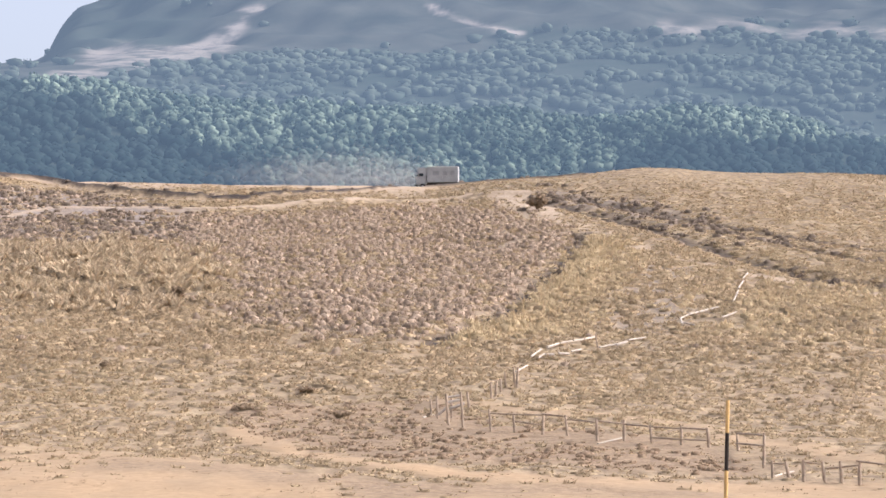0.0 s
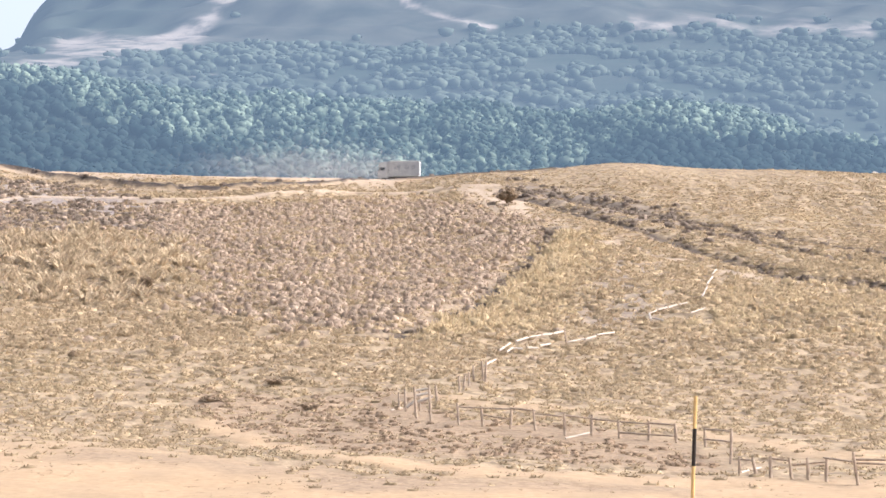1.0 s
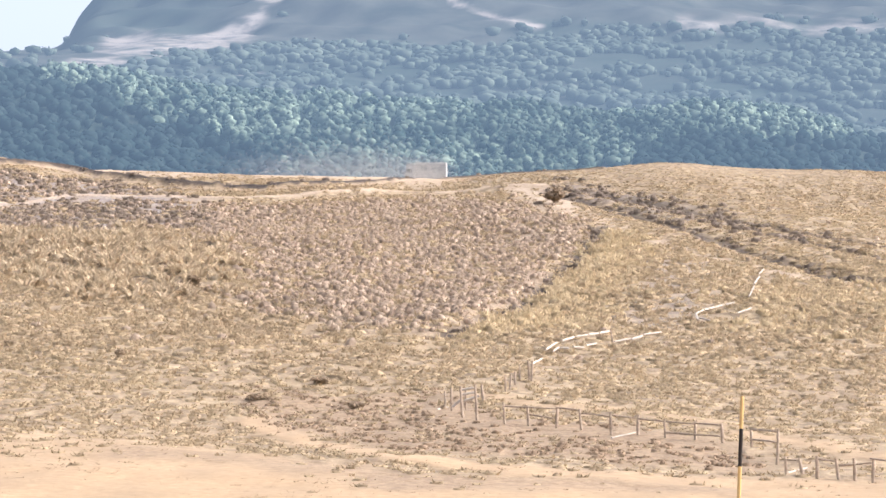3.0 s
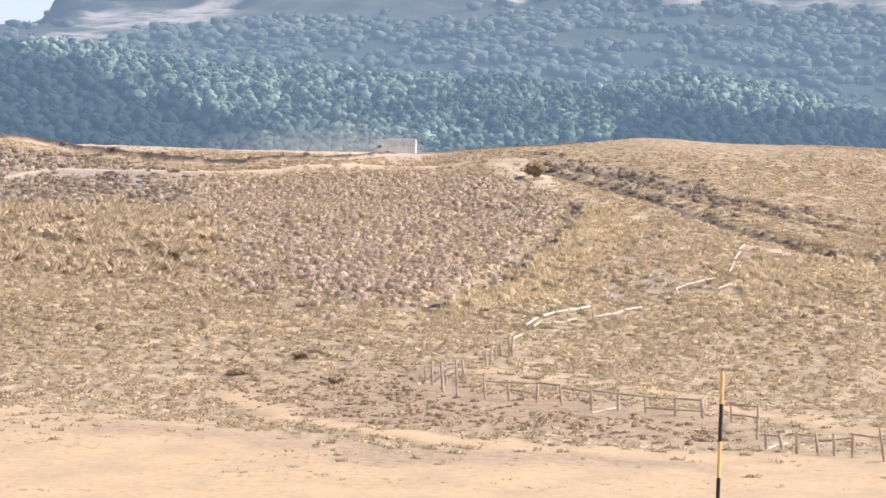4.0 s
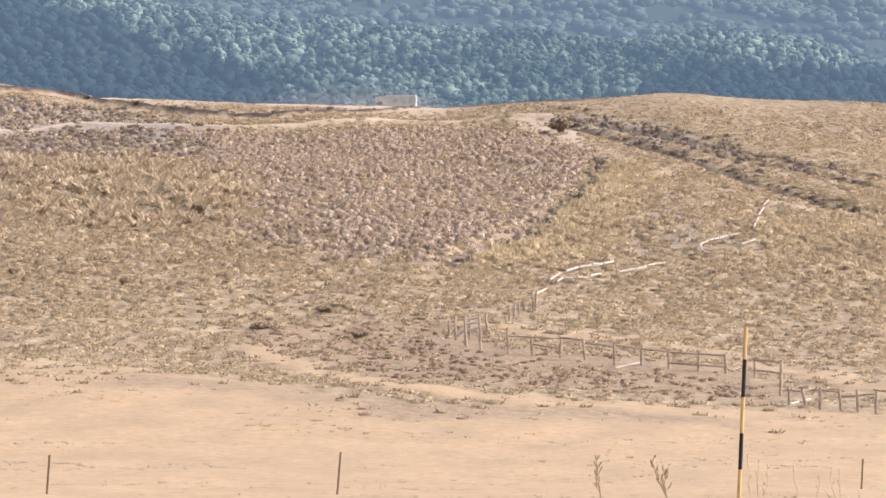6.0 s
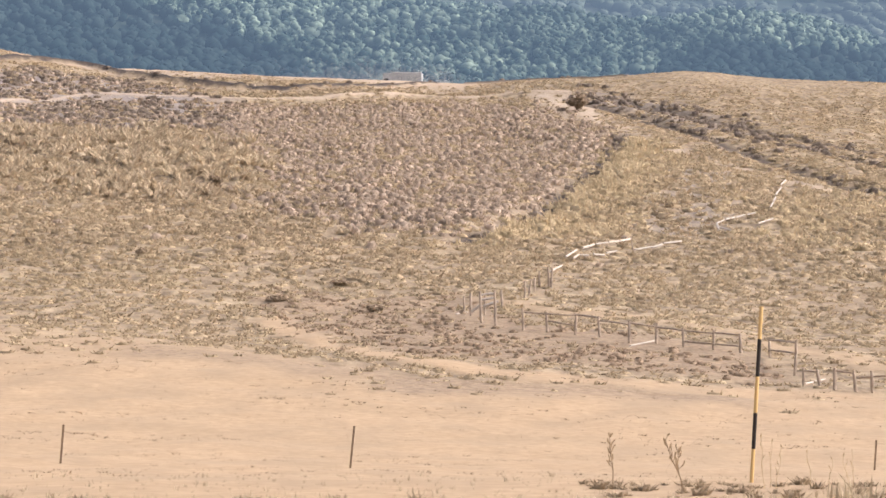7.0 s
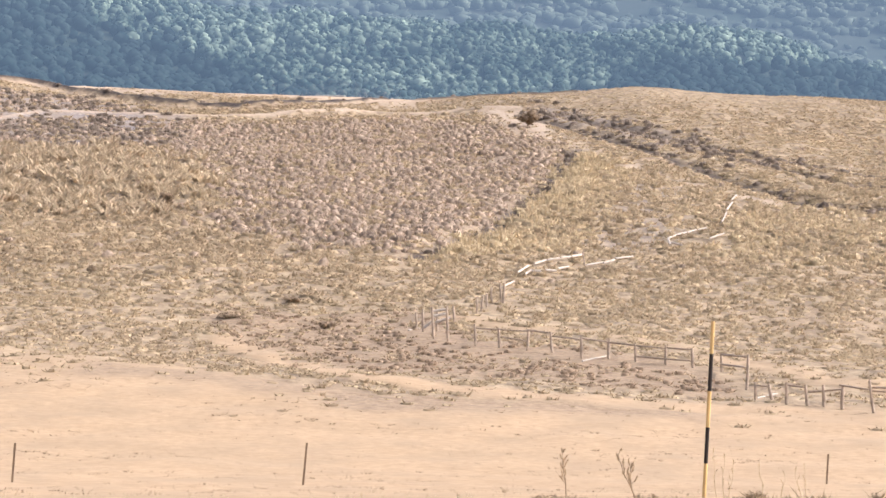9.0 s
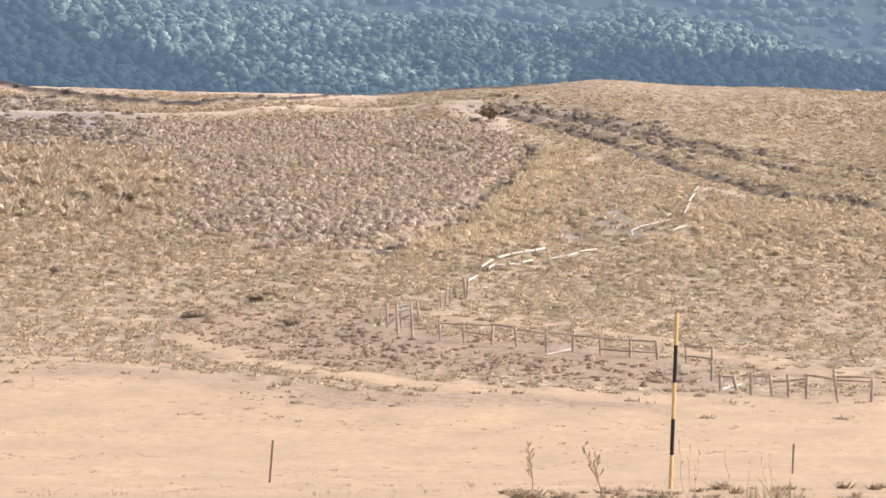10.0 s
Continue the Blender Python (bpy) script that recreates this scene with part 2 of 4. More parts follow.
# ---- materials ----
def material(name, rough=0.9, metallic=0.0):
    m = bpy.data.materials.new(name)
    m.use_nodes = True
    b = m.node_tree.nodes["Principled BSDF"]
    b.inputs["Roughness"].default_value, b.inputs["Metallic"].default_value = rough, metallic
    b.inputs["Specular IOR Level"].default_value = 0.25
    return m, m.node_tree, b


def node(tree, kind, **inputs):
    n = tree.nodes.new(kind)
    for key, value in inputs.items():
        n.inputs[key.replace("_", " ")].default_value = value
    return n


def mixed(tree, factor, a, b, mode="MIX"):
    n = tree.nodes.new("ShaderNodeMix")
    n.data_type, n.blend_type = "RGBA", mode
    for socket, value in ((n.inputs["Factor"], factor), (n.inputs["A"], a), (n.inputs["B"], b)):
        if isinstance(value, (int, float)):
            socket.default_value = value
        elif isinstance(value, tuple):
            socket.default_value = (*value, 1)
        else:
            tree.links.new(value, socket)
    return n.outputs["Result"]


def noise_of(tree, scale, detail=4, rough=0.55, coords="Object", stretch=None):
    c = tree.nodes.new("ShaderNodeTexCoord")
    n = node(tree, "ShaderNodeTexNoise", Scale=scale, Detail=detail, Roughness=rough)
    out = c.outputs[coords]
    if stretch:
        mp = tree.nodes.new("ShaderNodeMapping")
        mp.inputs["Scale"].default_value = stretch
        tree.links.new(out, mp.inputs["Vector"])
        out = mp.outputs[0]
    tree.links.new(out, n.inputs["Vector"])
    return n.outputs["Fac"]


def spread(tree, value, low, high, to_low=0.0, to_high=1.0):
    n = tree.nodes.new("ShaderNodeMapRange")
    for k, v in zip(("From Min", "From Max", "To Min", "To Max"), (low, high, to_low, to_high)):
        n.inputs[k].default_value = v
    tree.links.new(value, n.inputs["Value"])
    return n.outputs["Result"]


def bumped(tree, b, value, strength, distance):
    n = node(tree, "ShaderNodeBump", Strength=strength, Distance=distance)
    tree.links.new(value, n.inputs["Height"])
    tree.links.new(n.outputs[0], b.inputs["Normal"])


def plain(name, color, rough=0.7, metallic=0.0, vary=0.25, scale=6.0, bump=0.0):
    """A surface with grain and stains at two scales."""
    m, t, b = material(name, rough, metallic)
    dark, light = tuple(c * (1 - vary) for c in color), tuple(min(1, c * (1 + vary)) for c in color)
    c1 = mixed(t, spread(t, noise_of(t, scale), 0.3, 0.7), dark, light)
    c2 = mixed(t, spread(t, noise_of(t, scale * 9), 0.3, 0.7, 0, 0.35), c1, dark)
    t.links.new(c2, b.inputs["Base Color"])
    if bump:
        bumped(t, b, noise_of(t, scale * 6), 0.5, bump)
    return m


def plant(name, dark, light, other, patch_size=40.0, thin=0.15):
    """Leaves or blades: each piece a little different, patches across the land."""
    m, t, b = material(name, 0.85)
    g = t.nodes.new("ShaderNodeNewGeometry")
    c = mixed(t, g.outputs["Random Per Island"], dark, light)
    c = mixed(t, spread(t, noise_of(t, 1.0 / patch_size, 3), 0.42, 0.62, 0, 0.6), c, other)
    c = mixed(t, spread(t, noise_of(t, 28.0 / patch_size, 2), 0.46, 0.62, 0, 0.45), c, dark)
    c = mixed(t, spread(t, noise_of(t, 5.0, 4, 0.7), 0.42, 0.62, 0, 0.55), c, dark)
    t.links.new(c, b.inputs["Base Color"])
    through_leaf = t.nodes.new("ShaderNodeBsdfTranslucent")
    t.links.new(c, through_leaf.inputs["Color"])
    both = node(t, "ShaderNodeMixShader", Fac=thin)
    t.links.new(b.outputs[0], both.inputs[1])
    t.links.new(through_leaf.outputs[0], both.inputs[2])
    t.links.new(both.outputs[0], t.nodes["Material Output"].inputs["Surface"])
    return m


def ground_material():
    m, t, b = material("dry_hillside", 0.95)
    fine, mid, wide = noise_of(t, 2.6, 6, 0.65), noise_of(t, 0.35, 5, 0.6), noise_of(t, 0.03, 4, 0.55)
    streak = noise_of(t, 0.5, 5, 0.6, stretch=(0.45, 0.5, 1))
    c = mixed(t, spread(t, wide, 0.35, 0.65), (0.325, 0.242, 0.150), (0.362, 0.275, 0.174))
    c = mixed(t, spread(t, mid, 0.42, 0.64, 0, 0.6), c, (0.268, 0.196, 0.130))
    clump = noise_of(t, 0.95, 4, 0.62)

    def cover(attribute, dark, light, c):
        a = t.nodes.new("ShaderNodeAttribute")
        a.attribute_name = attribute
        own = mixed(t, spread(t, fine, 0.36, 0.64), dark, light)
        own = mixed(t, spread(t, mid, 0.45, 0.7, 0, 0.3), own, dark)
        return mixed(t, a.outputs["Fac"], c, own)
    # ground under brush and tussocks is darkened for the shade in their gaps
    c = cover("sage", (0.190, 0.140, 0.103), (0.340, 0.258, 0.192), c)
    c = cover("tussock", (0.105, 0.078, 0.050), (0.215, 0.163, 0.105), c)
    c = cover("gold", (0.300, 0.228, 0.132), (0.430, 0.335, 0.203), c)
    c = mixed(t, spread(t, clump, 0.36, 0.62, 0.5, 0), c, (0.215, 0.155, 0.098))
    # tuft shadows and bright tops painted in, stretched to fit the camera's grazing view
    tuft = noise_of(t, 1.0, 3, 0.6, stretch=(1.25, 0.5, 0.5))
    tuft_2 = noise_of(t, 1.0, 3, 0.55, stretch=(0.55, 0.16, 0.3))
    c = mixed(t, spread(t, tuft, 0.50, 0.62, 0, 0.78), c, (0.128, 0.090, 0.056))
    c = mixed(t, spread(t, tuft, 0.32, 0.46, 0.75, 0), c, (0.465, 0.360, 0.232))
    c = mixed(t, spread(t, tuft_2, 0.50, 0.66, 0, 0.4), c, (0.205, 0.150, 0.095))
    c = cover("grey", (0.170, 0.140, 0.124), (0.330, 0.275, 0.240), c)
    c = cover("straw", (0.345, 0.236, 0.139), (0.437, 0.307, 0.187), c)
    mottle = noise_of(t, 1.0, 4, 0.55, stretch=(0.42, 0.26, 1))
    c = mixed(t, spread(t, mottle, 0.46, 0.66, 0, 0.5), c, (0.300, 0.216, 0.136))
    c = cover("brown", (0.218, 0.152, 0.097), (0.350, 0.252, 0.162), c)
    c = cover("track", (0.37, 0.28, 0.20), (0.46, 0.36, 0.265), c)
    # near-black earth colour that also paints the shaded bank faces and crease
    c = cover("soil_shade", (0.028, 0.022, 0.020), (0.075, 0.054, 0.045), c)
    c = mixed(t, spread(t, streak, 0.54, 0.76, 0, 0.34), c, (0.294, 0.223, 0.151))
    t.links.new(c, b.inputs["Base Color"])
    lumps = t.nodes.new("ShaderNodeMath")
    lumps.operation = "MULTIPLY_ADD"
    t.links.new(clump, lumps.inputs[0])
    lumps.inputs[1].default_value = 2.5
    t.links.new(tuft, lumps.inputs[2])
    flat = t.nodes.new("ShaderNodeAttribute")
    flat.attribute_name = "straw"
    calm = t.nodes.new("ShaderNodeMath")
    calm.operation = "MULTIPLY"
    t.links.new(lumps.outputs[0], calm.inputs[0])
    t.links.new(spread(t, flat.outputs["Fac"], 0, 1, 1, 0.12), calm.inputs[1])
    bumped(t, b, calm.outputs[0], 0.7, 0.16)
    return m


def painted_haze(t, b):
    """Haze put into the surface's own emission, stronger the farther the land lies."""
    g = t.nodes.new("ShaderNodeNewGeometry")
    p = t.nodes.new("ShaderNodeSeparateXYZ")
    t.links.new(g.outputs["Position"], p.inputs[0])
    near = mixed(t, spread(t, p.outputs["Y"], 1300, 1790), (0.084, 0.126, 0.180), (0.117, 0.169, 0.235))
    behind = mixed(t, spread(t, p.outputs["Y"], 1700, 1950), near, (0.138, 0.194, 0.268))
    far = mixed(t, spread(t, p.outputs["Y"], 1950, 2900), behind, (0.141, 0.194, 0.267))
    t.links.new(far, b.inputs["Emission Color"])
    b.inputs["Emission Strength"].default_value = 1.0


def distance_material(name, dark, light):
    """Far land: its own cover, with blue haze put in as surface emission."""
    m, t, b = material(name, 1.0)
    b.inputs["Specular IOR Level"].default_value = 0.0
    c = mixed(t, spread(t, noise_of(t, 0.012, 6, 0.6), 0.35, 0.65), dark, light)
    c = mixed(t, spread(t, noise_of(t, 0.09, 4, 0.6), 0.4, 0.7, 0, 0.5), c, dark)
    a = t.nodes.new("ShaderNodeAttribute")
    a.attribute_name = "bare"
    worn = t.nodes.new("ShaderNodeMath")
    worn.operation = "MULTIPLY"
    t.links.new(a.outputs["Fac"], worn.inputs[0])
    t.links.new(spread(t, noise_of(t, 0.03, 5, 0.7), 0.36, 0.56), worn.inputs[1])
    open_land = t.nodes.new("ShaderNodeAttribute")
    open_land.attribute_name = "meadow"
    grass = mixed(t, spread(t, noise_of(t, 0.02, 5, 0.6), 0.35, 0.65), (0.026, 0.030, 0.026), (0.062, 0.062, 0.052))
    c = mixed(t, open_land.outputs["Fac"], c, grass)
    c = mixed(t, worn.outputs[0], c, (0.25, 0.215, 0.19))
    t.links.new(c, b.inputs["Base Color"])
    painted_haze(t, b)
    return m


def forest_material(name, dark, light, patchy):
    m, t, b = material(name, 1.0)
    b.inputs["Specular IOR Level"].default_value = 0.0
    g = t.nodes.new("ShaderNodeNewGeometry")
    c = mixed(t, g.outputs["Random Per Island"], dark, light)
    # broad noise patches of the dark colour stand in for shaded slopes
    c = mixed(t, spread(t, noise_of(t, 0.0085, 3), 0.42, 0.62, 0, patchy), c, dark)
    t.links.new(c, b.inputs["Base Color"])
    # the trees carry the same haze as emission of their own
    painted_haze(t, b)
    return m


GROUND = ground_material()
ASPHALT = plain("bleached_concrete", (0.32, 0.265, 0.23), 0.9, vary=0.12, scale=3.0, bump=0.01)
LINE = plain("edge_paint", (0.56, 0.51, 0.47), 0.7, vary=0.08, scale=4.0)
WOOD = plain("weathered_wood", (0.42, 0.325, 0.245), 0.9, vary=0.35, scale=4.0, bump=0.01)
PALE_WOOD = plain("bleached_log", (0.50, 0.43, 0.36), 0.85, vary=0.22, scale=3.0, bump=0.01)
STEEL = plain("rusty_steel", (0.29, 0.20, 0.13), 0.8, 0.2, 0.3, 12.0)
YELLOW = plain("yellow_enamel", (0.62, 0.41, 0.17), 0.5, vary=0.15, scale=5.0)
BLACK = plain("black_enamel", (0.024, 0.017, 0.013), 0.55, vary=0.3, scale=5.0)
WHITE = plain("white_panel", (0.56, 0.58, 0.59), 0.45, vary=0.08, scale=1.2)
# the white truck's body colour, greyed to put its shade in
SHADED_PANEL = plain("shaded_panel", (0.36, 0.375, 0.385), 0.6, vary=0.15, scale=1.0)
WINDOW_GREY = plain("grey_window_panel", (0.275, 0.29, 0.30), 0.5, vary=0.12, scale=2.0)
RUBBER = plain("rubber", (0.03, 0.03, 0.03), 0.9, vary=0.2, scale=8.0)
CHROME = plain("rim_steel", (0.45, 0.45, 0.45), 0.4, 0.8, 0.1, 8.0)
GLASS, gt, gb = material("dark_glass", 0.05)
gb.inputs["Base Color"].default_value = (0.03, 0.04, 0.05, 1)
RED = plain("tail_light", (0.35, 0.02, 0.015), 0.4, vary=0.1)
STONE = plain("pale_stone", (0.62, 0.57, 0.50), 0.9, vary=0.2, scale=8.0, bump=0.02)
SAGE = plant("sage_leaves", (0.270, 0.201, 0.147), (0.735, 0.570, 0.428), (0.530, 0.408, 0.304), 30, 0.4)
TUSSOCK = plant("bunch_grass_blades", (0.260, 0.196, 0.126), (0.950, 0.765, 0.535), (0.720, 0.575, 0.385), 25, 0.45)
TAN = plant("tan_grass_blades", (0.285, 0.210, 0.132), (0.700, 0.543, 0.350), (0.535, 0.415, 0.257), 25, 0.42)
STRAW = plant("straw_blades", (0.340, 0.250, 0.165), (0.500, 0.380, 0.260), (0.420, 0.315, 0.210), 12, 0.3)
VERGE = plant("verge_blades", (0.306, 0.234, 0.144), (0.774, 0.630, 0.450), (0.576, 0.441, 0.288), 1.5, 0.4)
SHRUB = plant("shrub_leaves", (0.24, 0.18, 0.12), (0.56, 0.42, 0.29), (0.38, 0.29, 0.20), 3, 0.4)
GULLY_SAGE = plant("grey_sage_leaves", (0.150, 0.114, 0.087), (0.410, 0.322, 0.248), (0.285, 0.222, 0.172), 12, 0.4)
DEAD = plant("dead_weed_leaves", (0.290, 0.206, 0.138), (0.530, 0.390, 0.265), (0.415, 0.303, 0.203), 14, 0.45)
GOLDEN = plant("golden_blades", (0.380, 0.288, 0.172), (0.780, 0.615, 0.395), (0.630, 0.495, 0.305), 20, 0.45)
WEEDS = plant("low_weed_leaves", (0.245, 0.178, 0.112), (0.520, 0.400, 0.265), (0.370, 0.280, 0.180), 2, 0.4)
DUST = plant("drifting_dust", (0.64, 0.61, 0.56), (0.76, 0.73, 0.68), (0.70, 0.67, 0.62), 6, 0.4)
TWIG = plain("twig", (0.32, 0.225, 0.14), 0.9, vary=0.3, scale=20.0)
STALK = plain("dry_stalk", (0.50, 0.37, 0.22), 0.9, vary=0.2, scale=30.0)
SEED = plain("seed_head", (0.42, 0.30, 0.18), 0.9, vary=0.3, scale=30.0)


# ---- mesh helpers ----
def part(name, bm, mat, parent, label=""):
    me = bpy.data.meshes.new(name)
    bm.to_mesh(me)
    bm.free()
    me.materials.append(mat)
    ob = new(name, me)
    ob.parent = parent
    return tagged(ob, label)


def shared(name, me, parent, m):
    """One more object on a mesh that several alike pieces share."""
    ob = new(name, me)
    ob.parent = parent
    ob.matrix_local = m
    return ob


def mesh_of(name, bm, mat):
    me = bpy.data.meshes.new(name)
    bm.to_mesh(me)
    bm.free()
    me.materials.append(mat)
    return me


def soup(name, verts, tris, mat, smooth=False):
    """One mesh from arrays of corners and triangles."""
    me = bpy.data.meshes.new(name)
    me.vertices.add(len(verts))
    me.vertices.foreach_set("co", np.asarray(verts, np.float32).ravel())
    me.loops.add(len(tris) * 3)
    me.loops.foreach_set("vertex_index", np.asarray(tris, np.int32).ravel())
    me.polygons.add(len(tris))
    me.polygons.foreach_set("loop_start", np.arange(len(tris), dtype=np.int32) * 3)
    if smooth:
        me.polygons.foreach_set("use_smooth", np.ones(len(tris), bool))
    me.update(calc_edges=True)
    me.materials.append(mat)
    return new(name, me)


def box(bm, size, at, bevel=0.03):
    g = bmesh.ops.create_cube(bm, size=1, matrix=Matrix.LocRotScale(at, None, size))
    if bevel:
        edges = {e for v in g["verts"] for e in v.link_edges}
        bmesh.ops.bevel(bm, geom=list(edges), offset=bevel, segments=2, affect="EDGES")
    return bm


def tube(bm, r1, r2, depth, m, sides=12):
    bmesh.ops.create_cone(bm, cap_ends=True, segments=sides, radius1=r1, radius2=r2, depth=depth, matrix=m)
    return bm


def ball_arrays(level):
    bm = bmesh.new()
    bmesh.ops.create_icosphere(bm, subdivisions=level, radius=1)
    bm.verts.index_update()
    v = np.array([p.co[:] for p in bm.verts])
    f = np.array([[p.index for p in q.verts] for q in bm.faces])
    bm.free()
    return v, f


BALL_1, BALL_2 = ball_arrays(1), ball_arrays(2)


def shards(rng, count, centre, radius, size, up=0.0):
    """Small leaf clumps, two triangles each, scattered over a rounded form."""
    d = rng.normal(size=(count, 3))
    d[:, 2] += up
    d /= np.linalg.norm(d, axis=1)[:, None]
    p = np.array(centre) + d * np.array(radius) * rng.uniform(0.72, 1.08, (count, 1))
    a = rng.normal(size=(count, 3))
    a /= np.linalg.norm(a, axis=1)[:, None]
    b = np.cross(d, a)
    s = size * rng.uniform(0.6, 1.4, (count, 1))
    corners = np.stack([p - a * s, p + b * s * 0.7, p + a * s, p - b * s * 0.7 + d * s * 0.5], 1).reshape(-1, 3)
    k = np.arange(count)[:, None] * 4
    return corners, np.concatenate([k + [0, 1, 2], k + [0, 2, 3]])


def merged(pieces):
    vs, fs, n = [], [], 0
    for v, f in pieces:
        vs.append(v)
        fs.append(f + n)
        n += len(v)
    return np.concatenate(vs), np.concatenate(fs)


def spikes(rng, blades, lean, width, root, low=0.45):
    """Stiff thin leaves rising from one root, a triangle each."""
    a = rng.uniform(0, 6.283, blades)
    out = np.stack([np.cos(a), np.sin(a), 0 * a], 1)
    turn = a + rng.uniform(0.8, 2.3, blades)
    side = np.stack([np.cos(turn), np.sin(turn), 0 * a], 1) * width * rng.uniform(0.6, 1.3, (blades, 1))
    h, l = rng.uniform(low, 1.0, (blades, 1)), lean * rng.uniform(0.1, 1.0, (blades, 1))
    p0 = out * root * rng.uniform(0, 1, (blades, 1))
    p2 = p0 + out * l + np.array([0, 0, 1.0]) * h
    c = np.stack([p0 - side, p0 + side, p2], 1).reshape(-1, 3)
    return c, np.arange(blades * 3).reshape(-1, 3)


def mound(rng, sides=7, wide=0.5, top=0.85):
    """A low uneven cushion of leaves, open below."""
    a = (np.arange(sides) + rng.uniform(-0.25, 0.25, sides)) * 6.2832 / sides
    ring = np.stack([np.cos(a), np.sin(a)], 1)
    low = np.concatenate([ring * wide * rng.uniform(0.75, 1.2, (sides, 1)), np.full((sides, 1), -0.05)], 1)
    mid = np.concatenate([ring * wide * rng.uniform(0.55, 0.95, (sides, 1)), top * rng.uniform(0.45, 0.85, (sides, 1))], 1)
    tip = np.array([[rng.uniform(-0.15, 0.15), rng.uniform(-0.15, 0.15), top * rng.uniform(0.9, 1.1)]])
    k = np.arange(sides)
    n = (k + 1) % sides
    f = np.concatenate([np.stack([k, n, n + sides], 1), np.stack([k, n + sides, k + sides], 1), np.stack([k + sides, n + sides, np.full(sides, 2 * sides)], 1)])
    return np.concatenate([low, mid, tip]), f


def cushion_form(rng, blades=6, lean=0.6, width=0.10, wide=0.5):
    """A rounded clump with a few ragged blades standing out of it."""
    return merged([mound(rng, 7, wide), spikes(rng, blades, lean, width, 0.4, 0.5)])


def sage_form(rng):
    v, f = BALL_1
    v = v * rng.uniform(0.6, 1.15, (len(v), 1)) * [0.34, 0.34, 0.30] + [0, 0, 0.26]
    return merged([(v, f), shards(rng, 12, (0, 0, 0.36), (0.48, 0.48, 0.42), 0.12, 0.5), spikes(rng, 14, 0.6, 0.13, 0.3)])


def grass_form(rng, blades=24, lean=0.55, width=0.05, root=0.16):
    a = rng.uniform(0, 6.283, blades)
    out = np.stack([np.cos(a), np.sin(a), 0 * a], 1)
    turn = a + rng.uniform(0.9, 2.2, blades)
    side = np.stack([np.cos(turn), np.sin(turn), 0 * a], 1)
    h = rng.uniform(0.5, 1.0, (blades, 1))
    l = lean * rng.uniform(0.2, 1.0, (blades, 1))
    p0 = out * root * rng.uniform(0, 1, (blades, 1))
    up = np.array([0, 0, 1.0])
    p1 = p0 + out * l * 0.35 + up * h * 0.62
    p2 = p0 + out * l + up * h * 0.98
    w = side * width
    c = np.stack([p0 - w, p0 + w, p1 - w * 0.8, p1 + w * 0.8, p2], 1).reshape(-1, 3)
    k = np.arange(blades)[:, None] * 5
    return c, np.concatenate([k + [0, 1, 3], k + [0, 3, 2], k + [2, 3, 4]])


def tree_form(rng):
    v, f = BALL_1
    parts = []
    for i in range(3):
        c = np.array([rng.uniform(-0.10, 0.10), rng.uniform(-0.10, 0.10), 0.34 + 0.19 * i])
        r = np.array([0.37, 0.37, 0.30]) * rng.uniform(0.85, 1.1) * (1 - 0.2 * i)
        parts.append((v * rng.uniform(0.82, 1.12, (len(v), 1)) * r + c, f))
        parts.append(shards(rng, 5, c, r * 1.0, 0.11, 0.4))
    t = np.array([[-0.04, 0, 0], [0.04, 0, 0], [0, 0.05, 0], [0, 0, 0.4]])
    parts.append((t, np.array([[0, 1, 3], [1, 2, 3], [2, 0, 3]])))
    return merged(parts)


def far_tree_form(rng):
    v, f = BALL_1
    v = v * rng.uniform(0.6, 1.2, (len(v), 1)) * [0.42, 0.42, 0.45] + [0, 0, 0.42]
    return merged([(v, f), shards(rng, 3, (0, 0, 0.5), (0.40, 0.40, 0.42), 0.12, 0.4)])


def scatter(name, forms, xyz, wide, tall, mat, rng, smooth=False, along=1.0):
    """Plants of a few forms set over the land, in one mesh."""
    vs, fs, n = [], [], 0
    which = rng.randint(0, len(forms), len(xyz))
    turn = rng.uniform(0, 6.283, len(xyz))
    for k, (v, f) in enumerate(forms):
        i = np.where(which == k)[0]
        if not len(i):
            continue
        c, s = np.cos(turn[i])[:, None], np.sin(turn[i])[:, None]
        x = (v[None, :, 0] * c - v[None, :, 1] * s) * wide[i, None] * along + xyz[i, 0, None]
        y = (v[None, :, 0] * s + v[None, :, 1] * c) * wide[i, None] + xyz[i, 1, None]
        z = v[None, :, 2] * tall[i, None] + xyz[i, 2, None]
        vs.append(np.stack([x, y, z], 2).reshape(-1, 3))
        fs.append((f[None] + (np.arange(len(i)) * len(v))[:, None, None]).reshape(-1, 3) + n)
        n += len(i) * len(v)
    return soup(name, np.concatenate(vs), np.concatenate(fs), mat, smooth)


# ---- ground, road and far land ----
def sheet(name, thetas, radii, heights, mat, attributes=None, centre=(0.0, 0.0)):
    th, r = np.meshgrid(thetas, radii)
    x, y = r * np.sin(th) + centre[0], r * np.cos(th) + centre[1]
    z = heights(x, y)
    n, m = len(radii), len(thetas)
    k = (np.arange(n - 1)[:, None] * m + np.arange(m - 1)[None]).ravel()
    tris = np.concatenate([np.stack([k, k + 1, k + m + 1], 1), np.stack([k, k + m + 1, k + m], 1)])
    ob = soup(name, np.stack([x, y, z], 2).reshape(-1, 3), tris[:, ::-1], mat, True)
    if attributes:
        for key, value in attributes(x, y).items():
            a = ob.data.attributes.new(key, "FLOAT", "POINT")
            a.data.foreach_set("value", np.clip(value, 0, 1).astype(np.float32).ravel())
    return ob


